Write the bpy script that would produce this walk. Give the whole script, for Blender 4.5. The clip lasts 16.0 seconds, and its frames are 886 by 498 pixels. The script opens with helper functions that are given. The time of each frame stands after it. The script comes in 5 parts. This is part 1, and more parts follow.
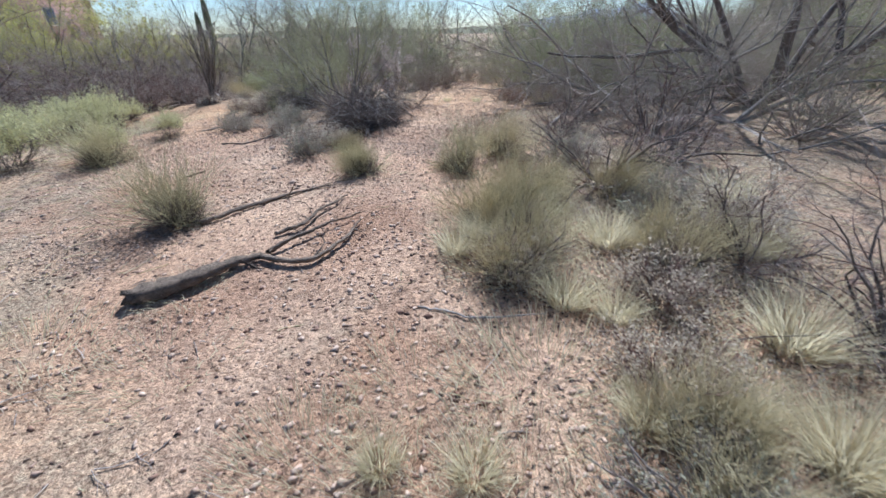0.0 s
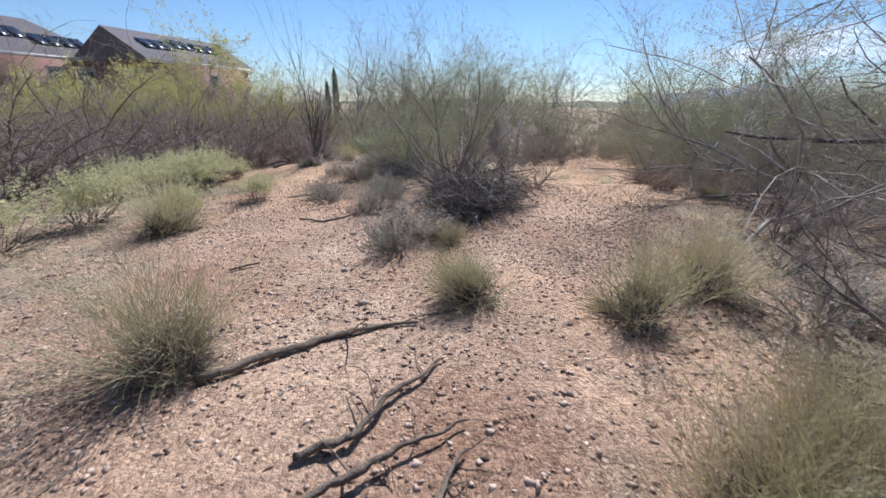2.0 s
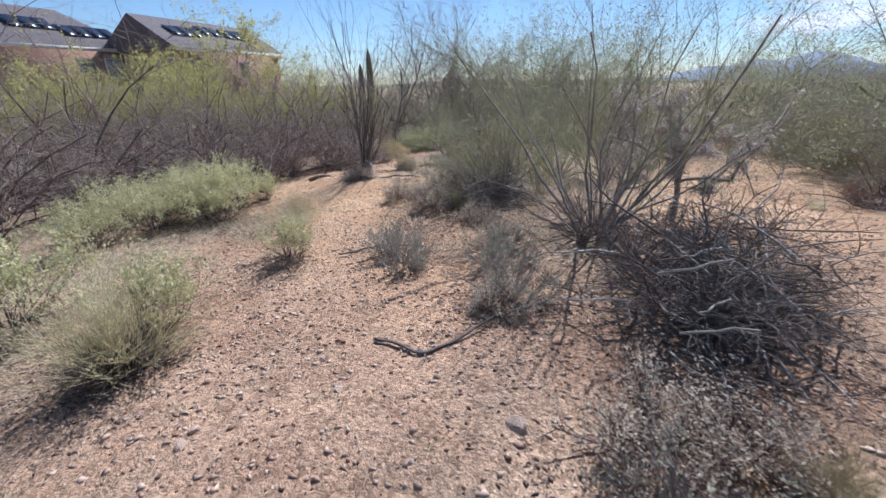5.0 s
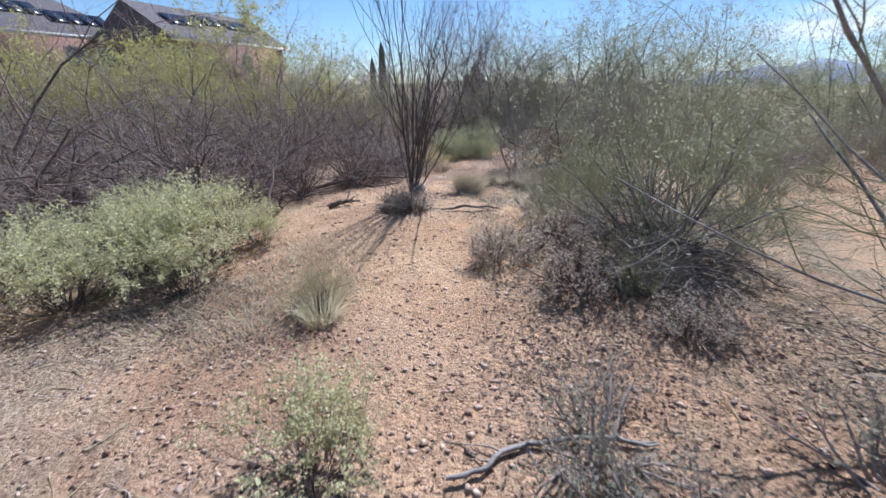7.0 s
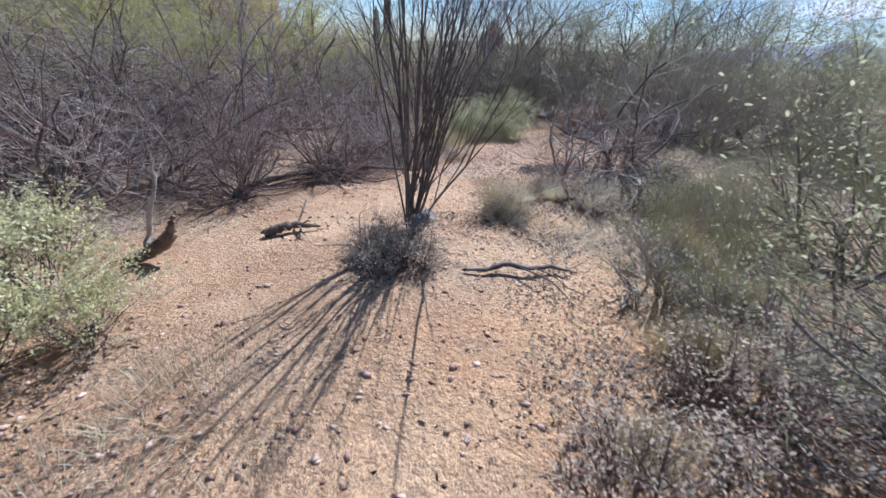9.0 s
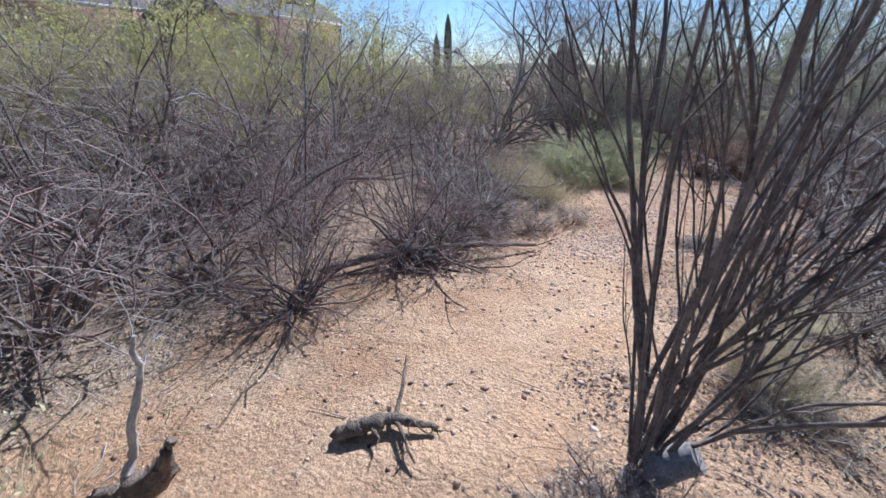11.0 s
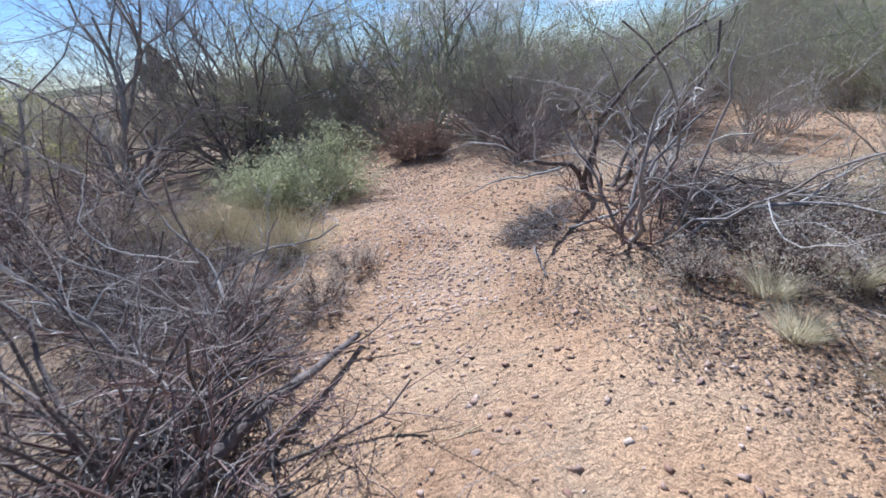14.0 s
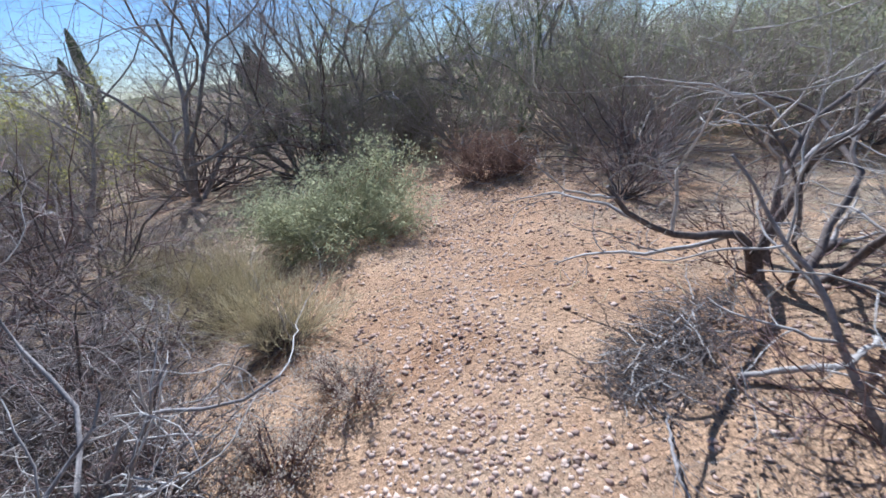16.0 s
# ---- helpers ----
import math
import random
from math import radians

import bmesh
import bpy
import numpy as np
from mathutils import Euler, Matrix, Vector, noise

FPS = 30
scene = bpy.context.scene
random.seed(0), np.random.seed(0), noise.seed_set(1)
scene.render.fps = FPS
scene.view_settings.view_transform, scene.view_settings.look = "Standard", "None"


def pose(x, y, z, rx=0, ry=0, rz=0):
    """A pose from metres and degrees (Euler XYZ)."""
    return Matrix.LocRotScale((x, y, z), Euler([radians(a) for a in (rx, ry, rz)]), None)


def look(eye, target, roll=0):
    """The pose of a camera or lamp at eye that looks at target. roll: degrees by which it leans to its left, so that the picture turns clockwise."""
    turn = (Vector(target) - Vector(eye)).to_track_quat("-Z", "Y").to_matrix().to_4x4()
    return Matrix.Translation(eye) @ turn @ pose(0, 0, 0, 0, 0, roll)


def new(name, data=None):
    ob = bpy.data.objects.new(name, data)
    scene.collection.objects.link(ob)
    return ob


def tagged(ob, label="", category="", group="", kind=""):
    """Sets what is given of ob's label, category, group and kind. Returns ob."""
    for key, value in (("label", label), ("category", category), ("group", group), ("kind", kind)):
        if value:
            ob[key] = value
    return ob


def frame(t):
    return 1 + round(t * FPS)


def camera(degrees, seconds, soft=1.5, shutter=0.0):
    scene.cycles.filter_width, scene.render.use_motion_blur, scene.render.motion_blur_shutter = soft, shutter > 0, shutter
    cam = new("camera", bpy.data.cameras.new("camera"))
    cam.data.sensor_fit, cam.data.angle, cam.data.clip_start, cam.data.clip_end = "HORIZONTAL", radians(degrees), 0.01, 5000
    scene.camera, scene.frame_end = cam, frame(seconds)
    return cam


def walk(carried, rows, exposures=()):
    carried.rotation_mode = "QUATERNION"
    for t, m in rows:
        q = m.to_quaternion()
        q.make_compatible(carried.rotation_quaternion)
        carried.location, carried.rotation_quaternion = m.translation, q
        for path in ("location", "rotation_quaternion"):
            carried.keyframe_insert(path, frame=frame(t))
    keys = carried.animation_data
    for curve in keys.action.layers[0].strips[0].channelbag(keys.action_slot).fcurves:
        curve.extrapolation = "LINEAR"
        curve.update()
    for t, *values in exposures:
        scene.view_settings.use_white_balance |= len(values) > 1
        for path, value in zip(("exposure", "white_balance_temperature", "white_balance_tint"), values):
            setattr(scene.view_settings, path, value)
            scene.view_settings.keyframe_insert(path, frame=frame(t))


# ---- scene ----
# the walk: seconds, eye, tilt, lean, heading
PATH = [
    (0.0, 0.00, 0.00, 1.60, 61.6, 0.9, -0.5),
    (0.5, 0.05, 0.43, 1.61, 64.4, 1.6, 8.3),
    (1.0, -0.04, 0.79, 1.58, 67.8, 0.5, 14.0),
    (1.5, -0.22, 1.29, 1.57, 70.2, -0.7, 14.2),
    (2.0, -0.50, 1.85, 1.52, 70.1, -0.7, 13.0),
    (2.5, -0.85, 2.24, 1.54, 68.6, -0.5, 9.6),
    (3.0, -1.11, 2.67, 1.55, 67.2, -0.2, 5.3),
    (3.5, -1.36, 3.09, 1.57, 66.8, 0.2, 2.0),
    (4.0, -1.66, 3.52, 1.65, 67.1, 0.5, 3.4),
    (4.5, -1.89, 3.91, 1.65, 67.4, 0.6, 10.5),
    (5.0, -2.29, 4.31, 1.61, 67.8, 0.9, 16.7),
    (7.5, -4.36, 7.14, 1.38, 67.8, -0.5, 16.9),
    (8.0, -4.53, 7.68, 1.35, 65.8, -1.6, 15.6),
    (8.5, -4.75, 8.22, 1.31, 63.9, -2.7, 16.1),
    (9.0, -4.96, 8.79, 1.28, 63.1, -3.3, 18.3),
    (9.5, -5.26, 9.25, 1.26, 63.7, -3.3, 22.4),
    (10.0, -5.55, 9.61, 1.30, 66.2, -3.0, 28.8),
    (12.5, -6.86, 10.84, 1.33, 64.0, 4.1, 3.6),
    (13.0, -6.96, 11.16, 1.29, 64.0, 3.6, -7.5),
    (13.5, -7.11, 11.48, 1.15, 64.5, 3.8, -16.7),
    (14.0, -7.11, 11.84, 1.11, 65.3, 4.3, -24.7),
    (14.5, -7.03, 12.15, 1.15, 67.1, 5.2, -30.5),
    (15.0, -6.85, 12.42, 1.18, 68.3, 6.7, -31.9),
    (15.5, -6.54, 12.74, 1.13, 65.2, 6.0, -22.2),
    (16.0, -6.39, 13.11, 1.13, 65.3, 6.1, -12.4),
]
cam = camera(95.1, 16.0, soft=1.6, shutter=0.15)
walk(cam, [(t, pose(*place)) for t, *place in PATH], exposures=[(0.0, 0.70, 5150, 9), (2.0, 0.62, 5400, 12), (5.0, 0.60, 5350, 13), (7.5, 0.66, 5150, 13), (10.0, 0.76, 5050, 13), (16.0, 0.78, 5000, 12)])

# ---- sky and sun ----
SUN_LEFT, SUN_UP = -3.0, 45.0
world = bpy.data.worlds.new("desert_sky")
scene.world = world
world.use_nodes = True
sky = world.node_tree.nodes.new("ShaderNodeTexSky")
sky.sky_type, sky.sun_disc = "NISHITA", False
sky.sun_elevation, sky.sun_rotation = radians(SUN_UP), radians(-SUN_LEFT)
sky.air_density, sky.dust_density, sky.ozone_density = 1.0, 0.0, 3.0
back = world.node_tree.nodes["Background"]
back.inputs["Strength"].default_value = 0.066
world.node_tree.links.new(sky.outputs[0], back.inputs["Color"])
sun = new("sun", bpy.data.lights.new("sun", "SUN"))
sun.data.energy, sun.data.angle, sun.data.color = 5.0, radians(0.53), (1.0, 0.96, 0.90)
a, e = radians(SUN_LEFT), radians(SUN_UP)
sun.matrix_world = look((0, 0, 30), (math.sin(a) * math.cos(e), -math.cos(a) * math.cos(e), 30 - math.sin(e)))


# ---- materials ----
def material(name, low, high, scale=8.0, rough=0.9, bump=0.3, through_light=0.0, fine=60.0, vary=0.25, detail=4.0):
    """Two-scale procedural surface; through_light: how much light passes a leaf."""
    m = bpy.data.materials.new(name)
    m.use_nodes = True
    n, l = m.node_tree.nodes, m.node_tree.links
    bsdf = n["Principled BSDF"]
    bsdf.inputs["Roughness"].default_value = rough
    bsdf.inputs["Specular IOR Level"].default_value = 0.25
    co = n.new("ShaderNodeTexCoord")
    big, small = n.new("ShaderNodeTexNoise"), n.new("ShaderNodeTexNoise")
    big.inputs["Scale"].default_value, big.inputs["Detail"].default_value = scale, detail
    small.inputs["Scale"].default_value, small.inputs["Detail"].default_value = fine, 3.0
    for t in (big, small):
        l.new(co.outputs["Object"], t.inputs["Vector"])
    add = n.new("ShaderNodeMath")
    add.operation = "ADD"
    l.new(big.outputs["Fac"], add.inputs[0])
    l.new(small.outputs["Fac"], add.inputs[1])
    isl, info = n.new("ShaderNodeNewGeometry"), n.new("ShaderNodeObjectInfo")
    rnd = n.new("ShaderNodeMath")
    rnd.operation = "ADD"
    l.new(isl.outputs["Random Per Island"], rnd.inputs[0])
    l.new(info.outputs["Random"], rnd.inputs[1])
    mix = n.new("ShaderNodeMath")
    mix.operation, mix.inputs[1].default_value = "MULTIPLY_ADD", vary
    l.new(rnd.outputs[0], mix.inputs[0])
    l.new(add.outputs[0], mix.inputs[2])
    span = n.new("ShaderNodeMapRange")
    span.inputs["From Min"].default_value, span.inputs["From Max"].default_value = 0.7 + vary * 0.4, 1.3 + vary * 1.6
    l.new(mix.outputs[0], span.inputs["Value"])
    ramp = n.new("ShaderNodeValToRGB")
    ramp.color_ramp.elements[0].color, ramp.color_ramp.elements[1].color = (*low, 1), (*high, 1)
    l.new(span.outputs[0], ramp.inputs["Fac"])
    l.new(ramp.outputs["Color"], bsdf.inputs["Base Color"])
    if bump:
        b = n.new("ShaderNodeBump")
        b.inputs["Strength"].default_value, b.inputs["Distance"].default_value = bump, 0.01
        l.new(add.outputs[0], b.inputs["Height"])
        l.new(b.outputs[0], bsdf.inputs["Normal"])
    if through_light:
        tr, ms = n.new("ShaderNodeBsdfTranslucent"), n.new("ShaderNodeMixShader")
        ms.inputs["Fac"].default_value = through_light
        l.new(ramp.outputs["Color"], tr.inputs["Color"])
        l.new(bsdf.outputs[0], ms.inputs[1])
        l.new(tr.outputs[0], ms.inputs[2])
        l.new(ms.outputs[0], n["Material Output"].inputs["Surface"])
    return m


BARK_GREY = material("grey_bark", (0.13, 0.11, 0.10), (0.42, 0.37, 0.32), 14)
BARK_DARK = material("dark_bark", (0.055, 0.043, 0.037), (0.24, 0.19, 0.155), 14)
BARK_PALE = material("bleached_wood", (0.26, 0.22, 0.18), (0.62, 0.56, 0.48), 10)
BARK_GREEN = material("green_bark", (0.12, 0.13, 0.06), (0.30, 0.30, 0.16), 14)
BARK_RED = material("reddish_twig", (0.11, 0.065, 0.052), (0.32, 0.21, 0.17), 14)
WOOD_LOG = material("weathered_log", (0.035, 0.025, 0.019), (0.30, 0.22, 0.155), 26, bump=1.0, fine=160)
TWIG = material("fine_twig", (0.25, 0.195, 0.165), (0.61, 0.515, 0.435), 6, through_light=0.25)
TWIG_GREEN = material("green_twig", (0.24, 0.235, 0.12), (0.50, 0.47, 0.27), 6, through_light=0.3)
STRAW = material("straw", (0.50, 0.43, 0.26), (0.82, 0.73, 0.50), 5, through_light=0.55, bump=0)
STRAW_GREEN = material("green_straw", (0.48, 0.435, 0.27), (0.84, 0.77, 0.53), 5, through_light=0.55, bump=0)
LEAF_SALT = material("saltbush_leaf", (0.38, 0.36, 0.175), (0.78, 0.73, 0.405), 5, through_light=0.36, bump=0)
LEAF_GREEN = material("green_leaf", (0.24, 0.235, 0.13), (0.50, 0.48, 0.28), 4, through_light=0.55, bump=0)
LEAF_YELLOW = material("yellow_green_leaf", (0.34, 0.315, 0.09), (0.62, 0.56, 0.22), 4, through_light=0.55, bump=0)
LEAF_HAZE = material("pale_olive_leaf", (0.32, 0.32, 0.17), (0.58, 0.56, 0.33), 4, through_light=0.6, bump=0)
LEAF_OLIVE = material("olive_leaf", (0.19, 0.19, 0.11), (0.42, 0.41, 0.25), 4, through_light=0.5, bump=0)
LEAF_RUST = material("rust_leaf", (0.22, 0.13, 0.09), (0.42, 0.28, 0.19), 4, through_light=0.3, bump=0)
LEAF_TAN = material("tan_dead_leaf", (0.40, 0.32, 0.23), (0.78, 0.68, 0.53), 4, through_light=0.5, bump=0)
LEAF_GREY = material("grey_leaf", (0.24, 0.23, 0.16), (0.48, 0.46, 0.33), 4, through_light=0.45, bump=0)
CACTUS = material("cactus_skin", (0.07, 0.085, 0.045), (0.17, 0.18, 0.10), 5)
CHOLLA_JOINT = material("cholla_joint", (0.20, 0.175, 0.13), (0.46, 0.39, 0.31), 18)
CHOLLA = material("cholla_spines", (0.48, 0.38, 0.34), (0.85, 0.75, 0.69), 20, through_light=0.2)
STONE = material("stone", (0.30, 0.185, 0.13), (0.66, 0.49, 0.37), 9, bump=0.6, vary=0.6)
PEBBLE = material("pebble", (0.24, 0.135, 0.09), (0.78, 0.60, 0.45), 3, bump=0.2, vary=1.3)
STUCCO = material("brown_stucco", (0.27, 0.15, 0.115), (0.34, 0.195, 0.15), 3, fine=30)
ROOF = material("roof_tile", (0.085, 0.072, 0.072), (0.16, 0.135, 0.13), 2, fine=14)
SOLAR = material("solar_panel", (0.012, 0.014, 0.02), (0.03, 0.034, 0.05), 2, rough=0.25, bump=0)
TRIM = material("cream_trim", (0.55, 0.50, 0.44), (0.70, 0.66, 0.60), 3, bump=0)
PANE = material("window_glass", (0.10, 0.13, 0.16), (0.2, 0.24, 0.28), 1, rough=0.08, bump=0)
# distance haze is painted in as the mountain's blue base colour
RIDGE = material("haze_tinted_mountain", (0.16, 0.20, 0.28), (0.22, 0.26, 0.34), 0.004, fine=0.03, bump=0)


def ground_material():
    m = bpy.data.materials.new("desert_soil")
    m.use_nodes = True
    n, l = m.node_tree.nodes, m.node_tree.links
    bsdf = n["Principled BSDF"]
    bsdf.inputs["Roughness"].default_value = 0.95
    bsdf.inputs["Specular IOR Level"].default_value = 0.15
    co = n.new("ShaderNodeTexCoord")

    def noise_tex(scale, detail=4.0, rough=0.55):
        t = n.new("ShaderNodeTexNoise")
        t.inputs["Scale"].default_value, t.inputs["Detail"].default_value = scale, detail
        t.inputs["Roughness"].default_value = rough
        l.new(co.outputs["Object"], t.inputs["Vector"])
        return t

    def ramp(fac, stops):
        r = n.new("ShaderNodeValToRGB")
        while len(r.color_ramp.elements) < len(stops):
            r.color_ramp.elements.new(0.5)
        for e, (p, c) in zip(r.color_ramp.elements, stops):
            e.position, e.color = p, (*c, 1)
        l.new(fac, r.inputs["Fac"])
        return r

    def mix(fac, a, b, kind="MIX"):
        x = n.new("ShaderNodeMix")
        x.data_type, x.blend_type = "RGBA", kind
        if isinstance(fac, float):
            x.inputs[0].default_value = fac
        else:
            l.new(fac, x.inputs[0])
        l.new(a, x.inputs[6])
        l.new(b, x.inputs[7])
        return x.outputs[2]

    pink = ramp(noise_tex(0.7, 5).outputs["Fac"], [(0.3, (0.42, 0.258, 0.165)), (0.5, (0.50, 0.328, 0.213)), (0.7, (0.58, 0.408, 0.272))])
    tan = ramp(noise_tex(1.3, 6).outputs["Fac"], [(0.3, (0.44, 0.265, 0.145)), (0.7, (0.61, 0.41, 0.24))])
    sep = n.new("ShaderNodeSeparateXYZ")
    l.new(co.outputs["Object"], sep.inputs[0])
    far = n.new("ShaderNodeMapRange")
    far.inputs["From Min"].default_value, far.inputs["From Max"].default_value = 6.0, 9.8
    l.new(sep.outputs["Y"], far.inputs["Value"])
    base = mix(far.outputs[0], pink.outputs["Color"], tan.outputs["Color"])
    tint = ramp(noise_tex(0.35, 6, 0.6).outputs["Fac"], [(0.35, (0.78, 0.71, 0.65)), (0.5, (1.0, 1.0, 1.0)), (0.64, (1.14, 1.07, 0.99))])
    base = mix(1.0, base, tint.outputs["Color"], "MULTIPLY")
    # litter and organic crust in loose patches
    worn = n.new("ShaderNodeAttribute")
    worn.attribute_name = "litter"
    lift = n.new("ShaderNodeMath")
    lift.operation, lift.inputs[1].default_value = "MULTIPLY_ADD", 0.24
    l.new(worn.outputs["Fac"], lift.inputs[0])
    l.new(noise_tex(1.6, 9, 0.68).outputs["Fac"], lift.inputs[2])
    patch = ramp(lift.outputs[0], [(0.56, (0, 0, 0)), (0.78, (0.8, 0.8, 0.8))])
    litter = ramp(noise_tex(55, 3).outputs["Fac"], [(0.33, (0.13, 0.09, 0.065)), (0.5, (0.34, 0.26, 0.17)), (0.7, (0.56, 0.47, 0.31))])
    base = mix(patch.outputs["Color"], base, litter.outputs["Color"])
    # gravel speckle, its dark tones deepened to paint in the stones' small shadows
    vor = n.new("ShaderNodeTexVoronoi")
    vor.inputs["Scale"].default_value = 42
    l.new(co.outputs["Object"], vor.inputs["Vector"])
    cell = ramp(vor.outputs["Color"], [(0.2, (0.42, 0.37, 0.34)), (0.5, (1.0, 1.0, 1.0)), (0.9, (1.35, 1.30, 1.24))])
    # the sand past the ocotillo is smoother and shows less grit
    grit = n.new("ShaderNodeMath")
    grit.operation, grit.inputs[1].default_value, grit.inputs[2].default_value = "MULTIPLY_ADD", -0.32, 0.6
    l.new(far.outputs[0], grit.inputs[0])
    base = mix(grit.outputs[0], base, cell.outputs["Color"], "MULTIPLY")
    gritty = ramp(noise_tex(150, 3).outputs["Fac"], [(0.3, (0.42, 0.38, 0.35)), (0.5, (1.0, 1.0, 1.0)), (0.7, (1.35, 1.35, 1.35))])
    base = mix(0.7, base, gritty.outputs["Color"], "MULTIPLY")
    l.new(base, bsdf.inputs["Base Color"])
    h1, h2 = noise_tex(7, 9, 0.62), noise_tex(48, 6, 0.65)
    add = n.new("ShaderNodeMath")
    add.operation, add.inputs[1].default_value = "MULTIPLY_ADD", 0.5
    l.new(h2.outputs["Fac"], add.inputs[0])
    l.new(h1.outputs["Fac"], add.inputs[2])
    sub = n.new("ShaderNodeMath")
    sub.operation, sub.inputs[1].default_value = "MULTIPLY_ADD", -0.12
    l.new(vor.outputs["Distance"], sub.inputs[0])
    l.new(add.outputs[0], sub.inputs[2])
    b = n.new("ShaderNodeBump")
    b.inputs["Strength"].default_value, b.inputs["Distance"].default_value = 1.0, 0.05
    l.new(sub.outputs[0], b.inputs["Height"])
    l.new(b.outputs[0], bsdf.inputs["Normal"])
    return m


SOIL = ground_material()


# ---- mesh helpers ----
def mesh_of(name, groups, mat, smooth=False):
    """One mesh from (verts n x 3, faces m x 3 or 4) groups."""
    me = bpy.data.meshes.new(name)
    off, vs, loops, totals = 0, [], [], []
    for v, f in groups:
        v, f = np.asarray(v, float).reshape(-1, 3), np.asarray(f, int)
        if not len(f):
            continue
        vs.append(v)
        loops.append((f + off).ravel())
        totals.append(np.full(len(f), f.shape[1]))
        off += len(v)
    vs, loops, totals = np.concatenate(vs), np.concatenate(loops), np.concatenate(totals)
    me.vertices.add(len(vs))
    me.vertices.foreach_set("co", vs.ravel())
    me.loops.add(len(loops))
    me.loops.foreach_set("vertex_index", loops)
    me.polygons.add(len(totals))
    me.polygons.foreach_set("loop_start", np.concatenate(([0], np.cumsum(totals)[:-1])))
    me.update(calc_edges=True)
    me.validate()
    me.materials.append(mat)
    if smooth:
        me.polygons.foreach_set("use_smooth", np.ones(len(me.polygons), bool))
    return me


def unit(v):
    return v / np.maximum(np.linalg.norm(v, axis=-1, keepdims=True), 1e-9)


def tubes(pts, rad, sides=3, cap=True):
    """Tapered tubes along N paths at once: pts (N, k, 3), rad (N, k)."""
    N, k, _ = pts.shape
    tan = unit(np.gradient(pts, axis=1))
    ref = np.where(np.abs(tan[..., 2:3]) > 0.9, np.array([1.0, 0, 0]), np.array([0, 0, 1.0]))
    u = unit(np.cross(tan, ref))
    w = np.cross(tan, u)
    an = np.arange(sides) * 2 * math.pi / sides
    ring = pts[:, :, None] + rad[:, :, None, None] * (np.cos(an)[:, None] * u[:, :, None] + np.sin(an)[:, None] * w[:, :, None])
    idx = np.arange(N * k * sides).reshape(N, k, sides)
    a, b = idx[:, :-1], idx[:, 1:]
    f = np.stack([a, np.roll(a, -1, 2), np.roll(b, -1, 2), b], -1).reshape(-1, 4)
    out = [(ring.reshape(-1, 3), f)]
    if cap and sides > 3:
        tip = ring[:, -1].reshape(-1, 3)
        out.append((tip, np.arange(N * sides).reshape(N, sides)))
        out.append((ring[:, 0].reshape(-1, 3), np.arange(N * sides).reshape(N, sides)[:, ::-1]))
    return out


def grow(rng, P, D, L, r, levels, k=6, wob=0.22, up=0.0, taper=0.35):
    """Branches level by level. levels: (children, length ratio, radius ratio, angle, from where)."""
    out = []
    P, D = np.asarray(P, float), unit(np.asarray(D, float))
    L, r = np.asarray(L, float), np.asarray(r, float)
    for lev in range(len(levels) + 1):
        pts = [P]
        d = D
        for i in range(k):
            d = unit(d + wob * rng.normal(size=d.shape) + np.array([0, 0, up]))
            pts.append(pts[-1] + d * (L / k)[:, None])
        pts = np.stack(pts, 1)
        rad = r[:, None] * np.linspace(1, taper, k + 1)
        out.append((pts, rad))
        if lev == len(levels):
            break
        c, lr, rr, ang, lo = levels[lev]
        N = len(P)
        par = np.repeat(np.arange(N), c)
        t = (lo + (1 - lo) * rng.random(N * c)) * (k - 0.01)
        i = t.astype(int)
        fr = (t - i)[:, None]
        base = pts[par, i] * (1 - fr) + pts[par, i + 1] * fr
        tang = unit(pts[par, i + 1] - pts[par, i])
        perp = unit(np.cross(tang, rng.normal(size=tang.shape)))
        th = np.radians(ang * (0.6 + 0.8 * rng.random(N * c)))[:, None]
        D = tang * np.cos(th) + perp * np.sin(th)
        P = base
        L = L[par] * lr * (0.6 + 0.8 * rng.random(N * c))
        r = np.maximum(rad[par, i] * rr, 0.0012)
    return out


def wood(levels, thick_sides=5):
    g = []
    for j, (p, r) in enumerate(levels):
        g += tubes(p, r, thick_sides if j == 0 else 3)
    return g


def each(name, lev, sides, mat, label):
    """One part for every path of a level."""
    return [(name, tubes(lev[0][i:i + 1], lev[1][i:i + 1], sides), mat, label) for i in range(len(lev[0]))]


def above(levels, floor_z=0.01):
    for p, r in levels:
        p[..., 2] = np.maximum(p[..., 2], floor_z + r)
    return levels


def leaves(rng, pts, per, size, spread=0.03, long=2.0, lift=0.3):
    """Small diamond leaves round the outer part of the branches."""
    N, k, _ = pts.shape
    par = np.repeat(np.arange(N), per)
    i = rng.integers(max(1, k // 3), k, len(par))
    c = pts[par, i] + rng.normal(size=(len(par), 3)) * spread
    d = unit(rng.normal(size=c.shape) + np.array([0, 0, lift]))
    s = unit(np.cross(d, rng.normal(size=c.shape)))
    n = np.cross(d, s)
    z = (size * (0.5 + rng.random(len(par))))[:, None]
    v = np.stack([c - d * z * long / 2, c + s * z * 0.5 + n * z * 0.12, c + d * z * long / 2, c - s * z * 0.5 + n * z * 0.12], 1)
    v[..., 2] = np.maximum(v[..., 2], 0.01)
    return [(v.reshape(-1, 3), np.arange(len(par) * 4).reshape(-1, 4))]


